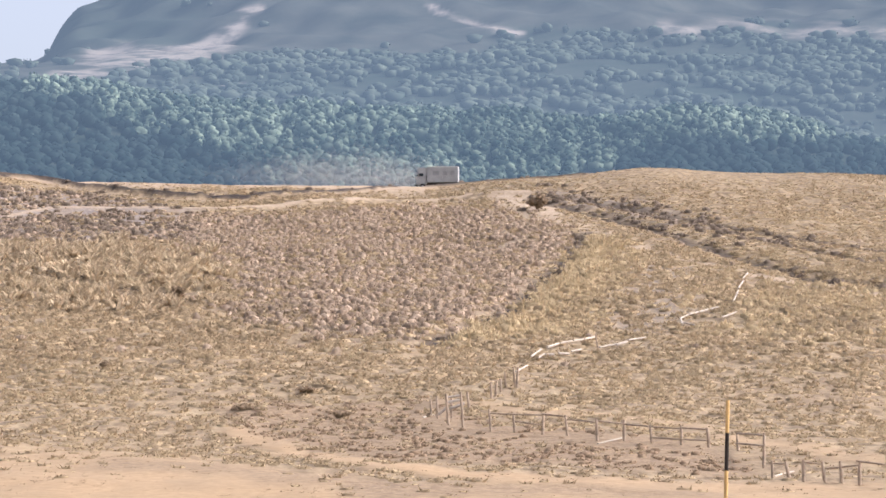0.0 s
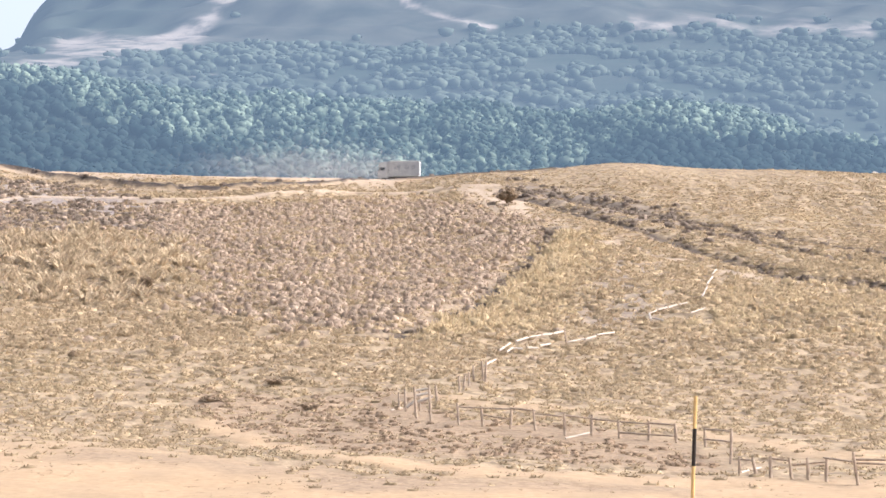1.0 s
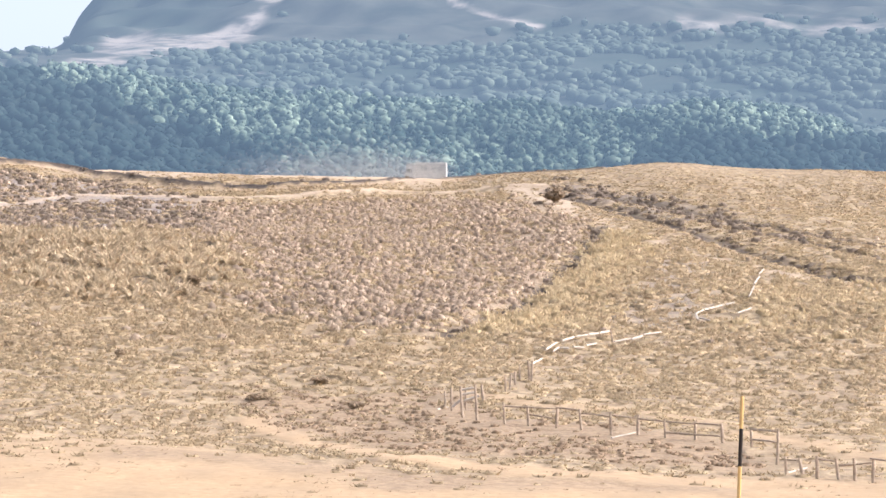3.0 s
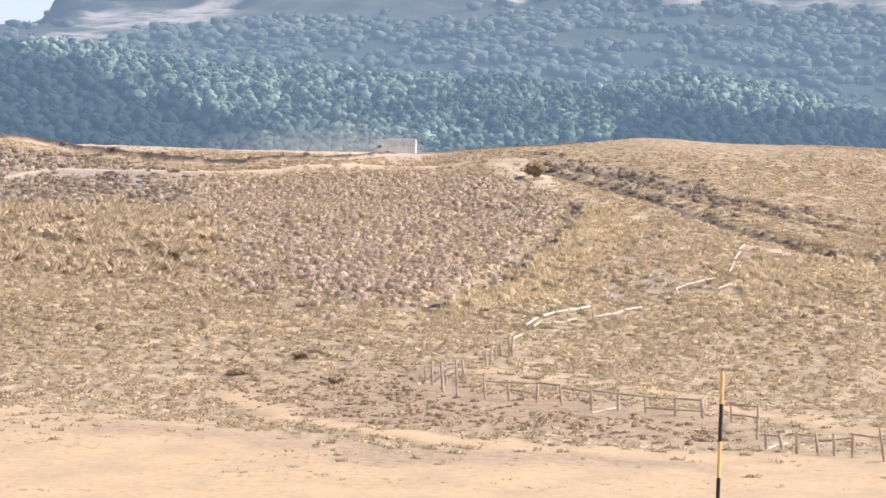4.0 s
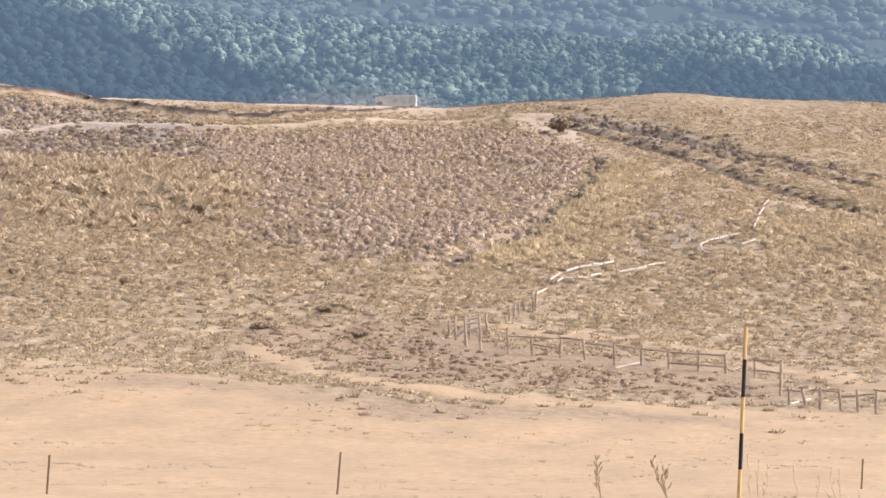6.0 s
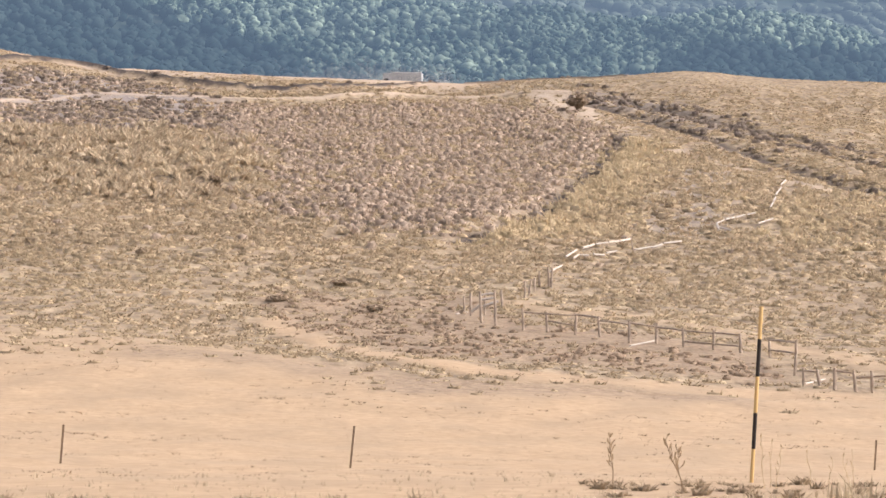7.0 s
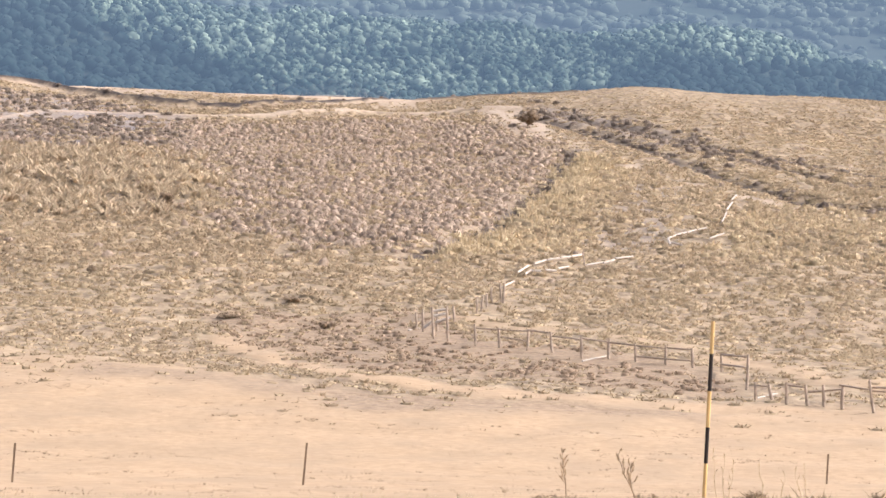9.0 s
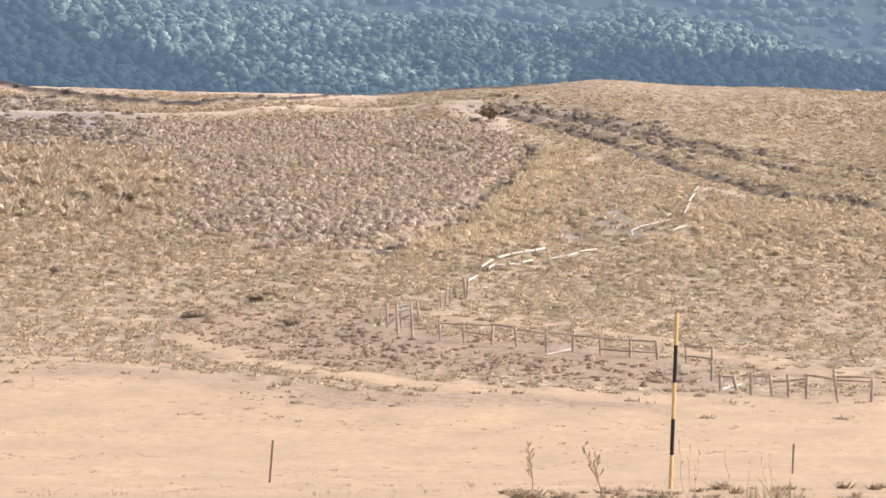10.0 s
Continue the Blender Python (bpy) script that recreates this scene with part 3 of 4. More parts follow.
def build_ground():
    side = np.linspace(0.26, math.pi, 40)
    thetas = np.concatenate([-side[::-1], np.linspace(-0.255, 0.255, 400), side])
    radii = np.concatenate([[0.02], np.arange(3, 27, 3), np.linspace(27.2, 60, 70), np.linspace(60.8, 150, 110), np.linspace(151, 300, 130),
                            np.linspace(300.9, 440, 150), np.linspace(444, 1300, 60)])
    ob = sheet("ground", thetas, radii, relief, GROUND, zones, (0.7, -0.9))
    tagged(ob, "dry straw-coloured hillside with worn dirt tracks and a gully", "ground", kind="structure")


FRONT_U = [-0.6, -0.30, -0.20, -0.14, -0.1265, -0.122, -0.1165, -0.111, -0.1035, -0.097, -0.08, -0.04, 0.05, 0.2, 0.4, 0.7]
FRONT_V = [0.09, 0.10, 0.118, 0.122, 0.128, 0.136, 0.146, 0.1525, 0.1552, 0.158, 0.17, 0.19, 0.20, 0.19, 0.15, 0.10]
peak = smooth_curve(FRONT_U, FRONT_V)
NEAR_U = [-0.6, -0.2, -0.161, -0.130, -0.099, -0.069, -0.038, 0.003, 0.044, 0.075, 0.092, 0.106, 0.137, 0.159, 0.2, 0.3, 0.6]
NEAR_V = [0.10, 0.1215, 0.1222, 0.1225, 0.1200, 0.1165, 0.1165, 0.1140, 0.1130, 0.1105, 0.1118, 0.1145, 0.1120, 0.1060, 0.099, 0.095, 0.085]
near_crest = smooth_curve(NEAR_U, NEAR_V)
FOOT_Y = [1100, 1250, 1450, 1660, 1760, 1950, 2350, 2450]
FOOT_V = [-0.062, -0.043, -0.018, 0.0, -0.0035, 0.0, 0.0, 0.0]
foot = smooth_curve(FOOT_Y, FOOT_V)


def mountain_height(x, y):
    """A wooded foothill, a second behind it, and then a steep mountain."""
    y1 = np.maximum(y, 1.0)
    u = x / y1
    v = near_crest(u) + foot(y)
    second = step(1850, 2350, y)
    v = v * (1 - second) + (0.1345 + 0.001 * np.sin(u * 40)) * second
    rise = step(2350, 3500, y)
    v = v * (1 - rise) + peak(u) * rise
    drop = 1 - step(3500, 4700, y)
    z = EYE + v * y1 * drop
    z = z + step(1200, 1500, y) * (6 * waves(x, y, 260, 31) + 3.5 * waves(x, y, 90, 32)) * (0.5 + 1.3 * step(2400, 3000, y))
    ring = 60 + 70 * step(1200, 2600, np.hypot(x, y)) + 20 * waves(x, y, 900, 33)
    ahead = step(0.1, 0.9, y / np.maximum(np.hypot(x, y), 1))
    return z * ahead + ring * (1 - ahead)


def bare_land(x, y):
    u = x / np.maximum(y, 1)
    v = (mountain_height(x, y) - EYE) / np.maximum(y, 1)
    w = 0.0025 * waves(x, y, 150, 41) + 0.0012 * waves(x, y, 60, 42)

    def streak(pts, width):
        return 1 - step(width * 0.4, width * 1.3, line_distance(u, v, pts) + np.abs(w))
    b = streak([(-0.1191, 0.1299), (-0.1068, 0.1330), (-0.0955, 0.1342), (-0.0831, 0.1370), (-0.0668, 0.1412), (-0.0565, 0.1448), (-0.0500, 0.1530), (-0.0461, 0.1557)], 0.0042)
    b = np.maximum(b, 0.85 * streak([(-0.1060, 0.1368), (-0.0886, 0.1385), (-0.0743, 0.1385), (-0.0600, 0.1408), (-0.0560, 0.1450)], 0.0055))
    b = np.maximum(b, streak([(0.0155, 0.1575), (0.0200, 0.1535), (0.0246, 0.1511), (0.0340, 0.1484), (0.0492, 0.1464)], 0.0022))
    b = np.maximum(b, 0.75 * streak([(0.1019, 0.1476), (0.1140, 0.1480), (0.1347, 0.1471), (0.1590, 0.1463), (0.1861, 0.1459)], 0.0042))
    b = np.maximum(b, streak([(-0.0647, 0.1258), (-0.0513, 0.1270)], 0.0012))
    b = np.maximum(b, 0.55 * streak([(-0.1243, 0.1299), (-0.1099, 0.1307)], 0.0018))
    n = 0.004 * waves(x, y, 420, 43) + 0.002 * waves(x, y, 130, 44)
    # open grass on the upper mountain and western shoulder; the saddle patch stands for haze
    meadow = step(0.1350, 0.1400, v + n) * (1 - step(0.030, 0.046, u + n))
    meadow = np.maximum(meadow, step(0.1455, 0.1490, v + n))
    meadow = np.maximum(meadow, 0.96 * step(0.1245, 0.1275, v + n) * (1 - step(-0.112, -0.098, u + n)))
    saddle = 1 - step(0.5, 1.3, np.hypot((u - 0.060 + n) / 0.030, (v - 0.1225 + 0.4 * n) / 0.0042))
    cliff = (1 - step(-0.075, -0.060, u)) * step(0.138, 0.141, v)
    return {"bare": b * 0.9, "cliff": cliff, "meadow": np.maximum(meadow, 0.6 * saddle) * (1 - 0.75 * cliff)}


def build_far_land():
    side = np.linspace(0.29, math.pi, 30)
    thetas = np.concatenate([-side[::-1], np.linspace(-0.28, 0.28, 320), side])
    radii = np.concatenate([np.linspace(1150, 1800, 60), np.linspace(1815, 2500, 60), np.linspace(2512, 3600, 130), np.linspace(3640, 4700, 14)])
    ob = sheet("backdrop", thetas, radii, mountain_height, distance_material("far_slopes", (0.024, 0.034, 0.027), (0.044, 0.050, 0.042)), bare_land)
    tagged(ob, "hazy blue wooded mountain with pale bare scars", "mountain", kind="structure")
    rng = np.random.RandomState(51)
    forms = [tree_form(rng) for i in range(8)]
    n = 6000
    y = rng.uniform(1330, 1730, n)
    x = rng.uniform(-0.22, 0.22, n) * y
    u, v = x / y, (mountain_height(x, y) - EYE) / y
    # trees in the hollow get a darker colour in place of shade
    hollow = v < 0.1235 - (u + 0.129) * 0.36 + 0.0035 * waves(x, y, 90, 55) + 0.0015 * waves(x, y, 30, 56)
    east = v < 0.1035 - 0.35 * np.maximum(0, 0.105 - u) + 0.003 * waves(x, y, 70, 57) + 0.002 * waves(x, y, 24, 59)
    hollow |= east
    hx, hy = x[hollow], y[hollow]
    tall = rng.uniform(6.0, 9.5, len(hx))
    shaded_trees = scatter("shaded_wood", [far_tree_form(rng) for i in range(6)], np.stack([hx, hy, mountain_height(hx, hy) - 0.4], 1), tall * rng.uniform(1.0, 1.35, len(hx)), tall,
                   forest_material("shaded_leaves", (0.012, 0.021, 0.020), (0.026, 0.037, 0.034), 0.18), rng, True)
    tagged(shaded_trees, "wood in a hazy hollow, coloured dark blue-green for shade", "forest", kind="stuff")
    lit = ~hollow & (waves(x, y, 60, 52) + 0.5 * waves(x, y, 25, 53) > -0.75)
    x, y = x[lit], y[lit]
    tall = rng.uniform(8.0, 13.5, len(x))
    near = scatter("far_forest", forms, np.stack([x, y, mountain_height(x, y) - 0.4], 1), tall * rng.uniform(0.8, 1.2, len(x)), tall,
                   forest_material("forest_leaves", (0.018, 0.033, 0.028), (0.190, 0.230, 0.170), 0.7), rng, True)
    tagged(near, "dense dark green wood on the foothill in haze", "forest", kind="stuff")
    # woods in clumps on the slopes behind, thinning out towards the open mountain
    forms = [far_tree_form(rng) for i in range(6)]
    n = 26000
    y = rng.uniform(1745, 3250, n)
    x = rng.uniform(-0.22, 0.22, n) * y
    land = bare_land(x, y)
    clump = waves(x, y, 210, 58) + 0.7 * waves(x, y, 80, 54)
    chance = (1 - land["cliff"]) * (1 - 0.992 * land["meadow"]) * (1 - step(0.1, 0.3, land["bare"])) * (0.12 + 0.88 * step(-0.3, 0.5, clump))
    keep = rng.uniform(size=n) < chance * 0.6
    x, y = x[keep], y[keep]
    tall = rng.uniform(6, 12, len(x))
    far = scatter("mountain_scrub", forms, np.stack([x, y, mountain_height(x, y) - 1], 1), tall * rng.uniform(1.1, 1.8, len(x)), tall,
                  forest_material("scrub_leaves", (0.044, 0.057, 0.045), (0.080, 0.094, 0.073), 0.5), rng, True)
    tagged(far, "scattered blue-hazed trees on the mountain's upper slopes", "forest", kind="stuff")


def build_road():
    """The road falls to the west, tilted like the verge to fit the camera's view."""
    def strip(name, y0, y1, low, high, mat, parent, label=""):
        bm = bmesh.new()
        box(bm, (900, y1 - y0, high - low), (0, (y0 + y1) / 2, (low + high) / 2), 0.006)
        bmesh.ops.transform(bm, matrix=Matrix(((1, 0, 0, 0), (0, 1, 0, 0), (0.0245, 0, 1, 0), (0, 0, 0, 1))), verts=bm.verts)
        return part(name, bm, mat, parent, label)
    ob = strip("road", 17.7, 26.9, -0.03, 0.03, ASPHALT, None)
    tagged(ob, "sun-bleached pale grey concrete road", "road", kind="structure")
    strip("edge_line", 26.6, 26.76, 0.031, 0.036, LINE, ob, "white painted edge line")
    strip("road_edge", 26.91, 27.25, -0.03, 0.022, RUBBER, ob, "thin dark strip along the road's edge")


# ---- plants ----
def build_hill_plants():
    rng = np.random.RandomState(61)

    def places(n, y0, y1, umax=0.215):
        y = np.sqrt(rng.uniform(y0 * y0, y1 * y1, n))
        return rng.uniform(-umax, umax, n) * y, y

    def put(name, forms, x, y, keep, wide, tall, mat, label, category, sink=0.03, along=1.0):
        x, y, wide, tall = x[keep], y[keep], wide[keep], tall[keep]
        ob = scatter(name, forms, np.stack([x, y, relief(x, y) - sink], 1), wide, tall, mat, rng, True, along)
        tagged(ob, label, category, kind="stuff")

    brush_forms = [cushion_form(rng, 10, 0.6, 0.11, 0.42) for i in range(12)]
    tuft_forms = [merged([mound(rng, 7, 0.4, 0.36), grass_form(rng, 20, 0.7, 0.085, 0.3)]) for i in range(8)]
    grass_forms = [merged([mound(rng, 6, 0.5, 0.5), spikes(rng, 9, 0.5, 0.12, 0.5, 0.4)]) for i in range(12)]
    blade_forms = [spikes(rng, 12, 0.6, 0.08, 0.5, 0.3) for i in range(10)]

    def crest_low(x, y):
        """Growth is shorter on the dome and towards the crest, so the camera sees the truck."""
        return 1 - 0.5 * step(340, 385, y) - 0.25 * patch(x, y, 42, 335, 24, 60)

    def off_track(x, y):
        clear = np.maximum(band(x, y, TRACK, 0.8, 0.5, 0.6), 0.9 * np.maximum(band(x, y + 2.5, TRACK, 0.8, 0.5, 0.6), band(x, y + 5, TRACK, 0.7, 0.5, 0.6)))
        for line, wide in ((CUT_BANK, 1.3), (CUT_BANK_2, 1.0), (CUT_BANK_3, 1.0), (GULLY, 0.8)):
            clear = np.maximum(clear, 0.85 * np.maximum(band(x, y, line, wide, 0.5, 0.4), band(x, y + 3, line, wide, 0.5, 0.4)))
        for line in LOG_LINES:
            clear = np.maximum(clear, 0.6 * np.maximum(band(x, y, line, 0.7, 0.6, 0.6), band(x, y + 2.5, line, 0.7, 0.6, 0.6)))
        for line in (FENCE_LINE, FENCE_LINE_2):
            clear = np.maximum(clear, 0.85 * np.maximum(band(x, y, line, 1.0, 0.5, 0.5), band(x, y + 2.5, line, 1.0, 0.5, 0.5)))
        return 1 - clear
    def tufty(x, y, seed, size=3.2):
        return 0.35 + 0.65 * step(-0.3, 0.3, waves(x, y * 0.5, size, seed) + 0.5 * waves(x, y, size * 3.4, seed + 1))

    # low grey-brown brush, close together in the bowl
    x, y = places(52000, 185, 402)
    z = zones(x, y)
    crease = band(x, y, CREASE, 1.2, 0.6)
    chance = 0.006 * step(350, 330, y) + 0.62 * z["sage"] * (1 - z["tussock"]) - 0.4 * crease + 0.2 * area(x, y, WEST_SLOPE, 3.0) - 0.3 * z["gold"]
    chance = chance * off_track(x, y) * (1 - z["track"]) * (1 - z["straw"]) * (1 - z["soil_shade"]) * (1 - 0.7 * step(375, 392, y))
    size = rng.uniform(0.3, 1.0, len(x)) * crest_low(x, y)
    put("sagebrush", brush_forms, x, y, rng.uniform(size=len(x)) < chance, size * 1.15, size * 0.62, SAGE, "low grey-brown sagebrush covering the slope", "brush")
    # dark brush along the gully; on cut banks and crease it deepens the painted shade
    x, y = places(28000, 195, 400)
    z = zones(x, y)
    g = np.clip(0.8 * band(x, y, GULLY, 1.3, 0.6) + 0.45 * band(x, y, GULLY_2, 1.2, 0.7, 0.5) + 0.45 * band(x, y, GULLY_3, 1.2, 0.7, 0.5) + 0.35 * band(x, y, [(21, 352), (28, 335), (34, 316), (40, 296)], 3.8, 0.7, 0.4) + 0.25 * z["soil_shade"] + 0.55 * area(x, y, WEST_SLOPE, 3.0) + 0.3 * band(x, y, CREASE, 0.7, 0.6), 0, 1)
    size = rng.uniform(0.35, 0.8, len(x))
    put("gully_brush", brush_forms, x, y, rng.uniform(size=len(x)) < g * 0.7 * off_track(x, y), size * 1.4, size * 0.75, GULLY_SAGE, "dark grey brush along the gully and cut banks", "brush", along=1.3)
    # dead weeds round the old fence
    x, y = places(12000, 104, 175, 0.16)
    z = zones(x, y)
    size = rng.uniform(0.12, 0.36, len(x))
    put("dead_weeds", brush_forms, x, y, rng.uniform(size=len(x)) < 0.6 * area(x, y, BROWN, 1.0) * off_track(x, y) * tufty(x, y, 67, 2.2), size * 1.5, size * 0.65, DEAD, "low brown dead weeds round the old fence", "weeds", along=1.15)
    # big bunch grass
    x, y = places(8500, 205, 320)
    z = zones(x, y)
    size = rng.uniform(0.9, 1.9, len(x))
    put("bunch_grass", tuft_forms, x, y, rng.uniform(size=len(x)) < z["tussock"] * 0.5, size * 1.05, size * 0.72, TUSSOCK, "tall yellow-green bunch grass in tussocks", "grass")
    # tan grass cushions over the rest of the hill
    x, y = places(112000, 98, 398)
    z = zones(x, y)
    chance = (0.70 - 0.6 * z["grey"] - 0.45 * z["sage"] - 0.5 * z["tussock"] - 0.5 * z["brown"] - 0.3 * z["gold"]) * (1 - 0.85 * z["track"]) * (1 - z["soil_shade"]) * (1 - 0.985 * z["straw"])
    chance = chance * tufty(x, y, 62) * off_track(x, y) * (1 - 0.75 * band(x, y, CREASE, 1.6, 0.6))
    size = rng.uniform(0.35, 0.95, len(x)) * (0.45 + 0.55 * step(110, 250, y)) * crest_low(x, y)
    put("dry_grass", grass_forms, x, y, rng.uniform(size=len(x)) < chance, size * 1.3, size * 0.62 * (1 - 0.35 * patch(x, y, 42, 335, 26, 70)), TAN, "dry tan grass clumps on the slope", "grass", along=1.25)
    # loose blades between the clumps
    x, y = places(42000, 96, 390)
    z = zones(x, y)
    chance = 0.4 * (1 - z["straw"]) ** 2 * (1 - 0.8 * z["track"]) * (1 - z["soil_shade"]) * (1 - 0.6 * z["brown"]) * off_track(x, y) * tufty(x, y, 68)
    size = rng.uniform(0.3, 0.8, len(x)) * (0.4 + 0.6 * step(110, 250, y)) * crest_low(x, y)
    put("loose_grass", blade_forms, x, y, rng.uniform(size=len(x)) < chance, size * 1.3, size * 0.62, TAN, "thin tan grass blades between the clumps", "grass")
    # golden grass on the spur and the lower slope
    x, y = places(26000, 180, 305, 0.22)
    spur, rest = area(x, y, SPUR_AREA, 1.6), patch(x, y, 38, 222, 15, 26)
    core = band(x, y, SPUR, 1.6, 0.7)
    size = rng.uniform(0.35, 0.95, len(x)) * (1 + 0.35 * core)
    put("golden_grass", grass_forms, x, y, rng.uniform(size=len(x)) < (0.7 * spur + 0.3 * core + 0.35 * rest) * tufty(x, y, 65, 3.0) * off_track(x, y), size * 1.3, size * 0.85, GOLDEN, "golden standing grass on the spur", "grass")
    # short straw on the flat field
    x, y = places(24000, 56, 160)
    z = zones(x, y)
    size = rng.uniform(0.06, 0.17, len(x)) * (0.7 + 0.5 * step(-0.4, 0.6, waves(x, y * 2, 16, 64)))
    put("straw_grass", blade_forms, x, y, rng.uniform(size=len(x)) < 0.45 * z["straw"], size * 2.2, size * 0.5, STRAW, "short pale straw grass on the flat field", "grass")


def build_verge():
    rng = np.random.RandomState(71)
    forms = [grass_form(rng, 7, 0.5, 0.026, 0.4) for i in range(8)]
    n = 4200
    y = np.where(rng.uniform(size=n) < 0.72, rng.uniform(27.25, 31.8, n), rng.uniform(31, 38.5, n))
    x = rng.uniform(-0.24, 0.24, n) * y
    tall = rng.uniform(0.05, 0.165, n) * (1 + 0.9 * (waves(x, y, 1.6, 72) > 0.5)) * (1 - 0.62 * step(29.5, 33, y))
    tall = tall * (1 + 0.7 * patch(x, y, 4.7, 32, 0.55, 3.5))
    ob = scatter("verge_grass", forms, np.stack([x, y, relief(x, y) - 0.01], 1), tall * 1.2, tall, VERGE, rng)
    tagged(ob, "dry verge grass with tall pale blades beside the road", "grass", kind="stuff")
    sage_forms = [sage_form(rng) for i in range(4)]
    n = 3400
    y = np.where(rng.uniform(size=n) < 0.6, rng.uniform(27.3, 29.6, n), rng.uniform(27.3, 36, n))
    x = rng.uniform(-0.23, 0.23, n) * y
    keep = (waves(x, y, 1.8, 73) > -0.1 + 0.5 * step(29, 33, y)) & ((y < 32.3) | (x > 2)) | ((y > 33.6) & (y < 35.4) & (x > 2.2) & (x < 6) & (waves(x, y, 0.9, 74) > -0.2))
    x, y = x[keep], y[keep]
    size = rng.uniform(0.05, 0.16, len(x))
    ob = scatter("low_weeds", sage_forms, np.stack([x, y, relief(x, y) - 0.01], 1), size * 1.7, size * 0.85, WEEDS, rng)
    tagged(ob, "low olive-brown weeds among the verge grass", "weeds", kind="stuff")


def weed(x, y, dx, tall, heads, seed, label):
    """A dry stalk with side twigs and seed heads; the thin ones are bare grass stalks."""
    rng = np.random.RandomState(seed)
    thin = heads < 5
    stalk, thick = (STALK, 0.55) if thin else (TWIG, 1.0)
    root = tagged(new("dry_weed"), label, "weed", "dry weeds on the verge")
    root.location = (x, y, float(relief(x, y)) - 0.01)
    bm = bmesh.new()
    tip = Vector((dx, 0, tall))
    for k in range(5):
        a, b = tip * (k / 5), tip * ((k + 1) / 5)
        a.x += 0.012 * math.sin(k * 1.7 + seed)
        b.x += 0.012 * math.sin((k + 1) * 1.7 + seed)
        d = b - a
        tube(bm, (0.008 - 0.001 * k) * thick, (0.007 - 0.001 * k) * thick, d.length * 1.05, Matrix.Translation((a + b) / 2) @ d.to_track_quat("Z", "Y").to_matrix().to_4x4(), 6)
    part("stem", bm, stalk, root)
    for k in range(heads if thin else heads + 3):
        s = 0.35 + 0.62 * k / max(1, (heads if thin else heads + 3) - 1)
        base = tip * s
        reach = 0.5 if thin else 1.0
        out = Vector((rng.uniform(-0.075, 0.075) * reach, rng.uniform(-0.05, 0.05), rng.uniform(0.08, 0.15))) * (1.15 - 0.55 * s)
        bm = bmesh.new()
        tube(bm, 0.004 * thick, 0.003 * thick, out.length, Matrix.Translation(base + out / 2) @ out.to_track_quat("Z", "Y").to_matrix().to_4x4(), 5)
        twig = part("twig", bm, stalk, root)
        bm = bmesh.new()
        for j in range(4):
            p = base + out * (0.5 + 0.16 * j)
            bmesh.ops.create_icosphere(bm, subdivisions=1, radius=(0.008 + 0.005 * rng.rand()) * (0.6 if thin else 1), matrix=Matrix.Translation(p + Vector(rng.uniform(-0.006, 0.006, 3))) @ Matrix.Diagonal((0.8, 0.8, 2.0, 1)))
        part("seed_head", bm, stalk if thin else SEED, twig)


def build_weeds():
    rows = [(2.52, -0.07, 0.66, 9), (3.42, -0.26, 0.62, 7), (3.39, -0.07, 0.50, 6), (4.43, -0.05, 0.66, 4), (4.59, 0.06, 0.50, 4),
            (5.06, -0.07, 0.44, 3), (5.53, -0.10, 0.40, 3), (5.58, -0.02, 0.42, 3), (4.52, 0.01, 0.58, 3), (5.25, 0.05, 0.36, 3)]
    for k, (x, dx, tall, heads) in enumerate(rows):
        weed(x * 0.98, 34.6 + 0.05 * (k % 3), dx, tall, heads, 80 + k, "tall dry brown weed with seed heads" if heads > 5 else "thin dry grass stalk standing on the verge")


def shrub(name, x, y, wide, tall, seed, label):
    rng = np.random.RandomState(seed)
    root = tagged(new(name), label, "shrub", "shrubs on the slope")
    root.location = (x, y, float(relief(x, y)) - 0.05)
    bm = bmesh.new()
    for k in range(5):
        d = Vector((rng.uniform(-0.3, 0.3) * wide, rng.uniform(-0.3, 0.3) * wide, tall * 0.55))
        tube(bm, 0.05 * tall, 0.02 * tall, d.length, Matrix.Translation(d / 2) @ d.to_track_quat("Z", "Y").to_matrix().to_4x4(), 6)
    part("trunk", bm, TWIG, root)
    pieces = []
    for k in range(9):
        c = np.array([rng.uniform(-0.3, 0.3) * wide, rng.uniform(-0.3, 0.3) * wide, rng.uniform(0.3, 0.78) * tall])
        r = np.array([0.24 * wide, 0.24 * wide, 0.24 * tall]) * rng.uniform(0.7, 1.15)
        v, f = BALL_1
        pieces.append((v * rng.uniform(0.6, 1.0, (len(v), 1)) * r + c, f))
        pieces.append(shards(rng, 70, c, r, 0.055 * wide, 0.3))
    crown = soup("crown", *merged(pieces), SHRUB)
    crown.parent = root


def build_shrubs():
    shrub("shrub", 18.4, 336.5, 2.7, 2.1, 91, "dark rounded brown-green shrub at the head of the gully")
    for k, (x, y, w, h) in enumerate([(-18.3, 180, 0.9, 0.55), (-4.9, 166.5, 1.3, 0.5), (-2.5, 154, 1.0, 0.45), (-8.2, 159, 1.3, 0.5), (-26.5, 188, 0.9, 0.4), (-17.8, 236, 1.6, 1.3), (-19.6, 262, 1.5, 1.0)]):
        shrub("shrub", x, y, w, h, 92 + k, "small dark dead shrub among dry grass")


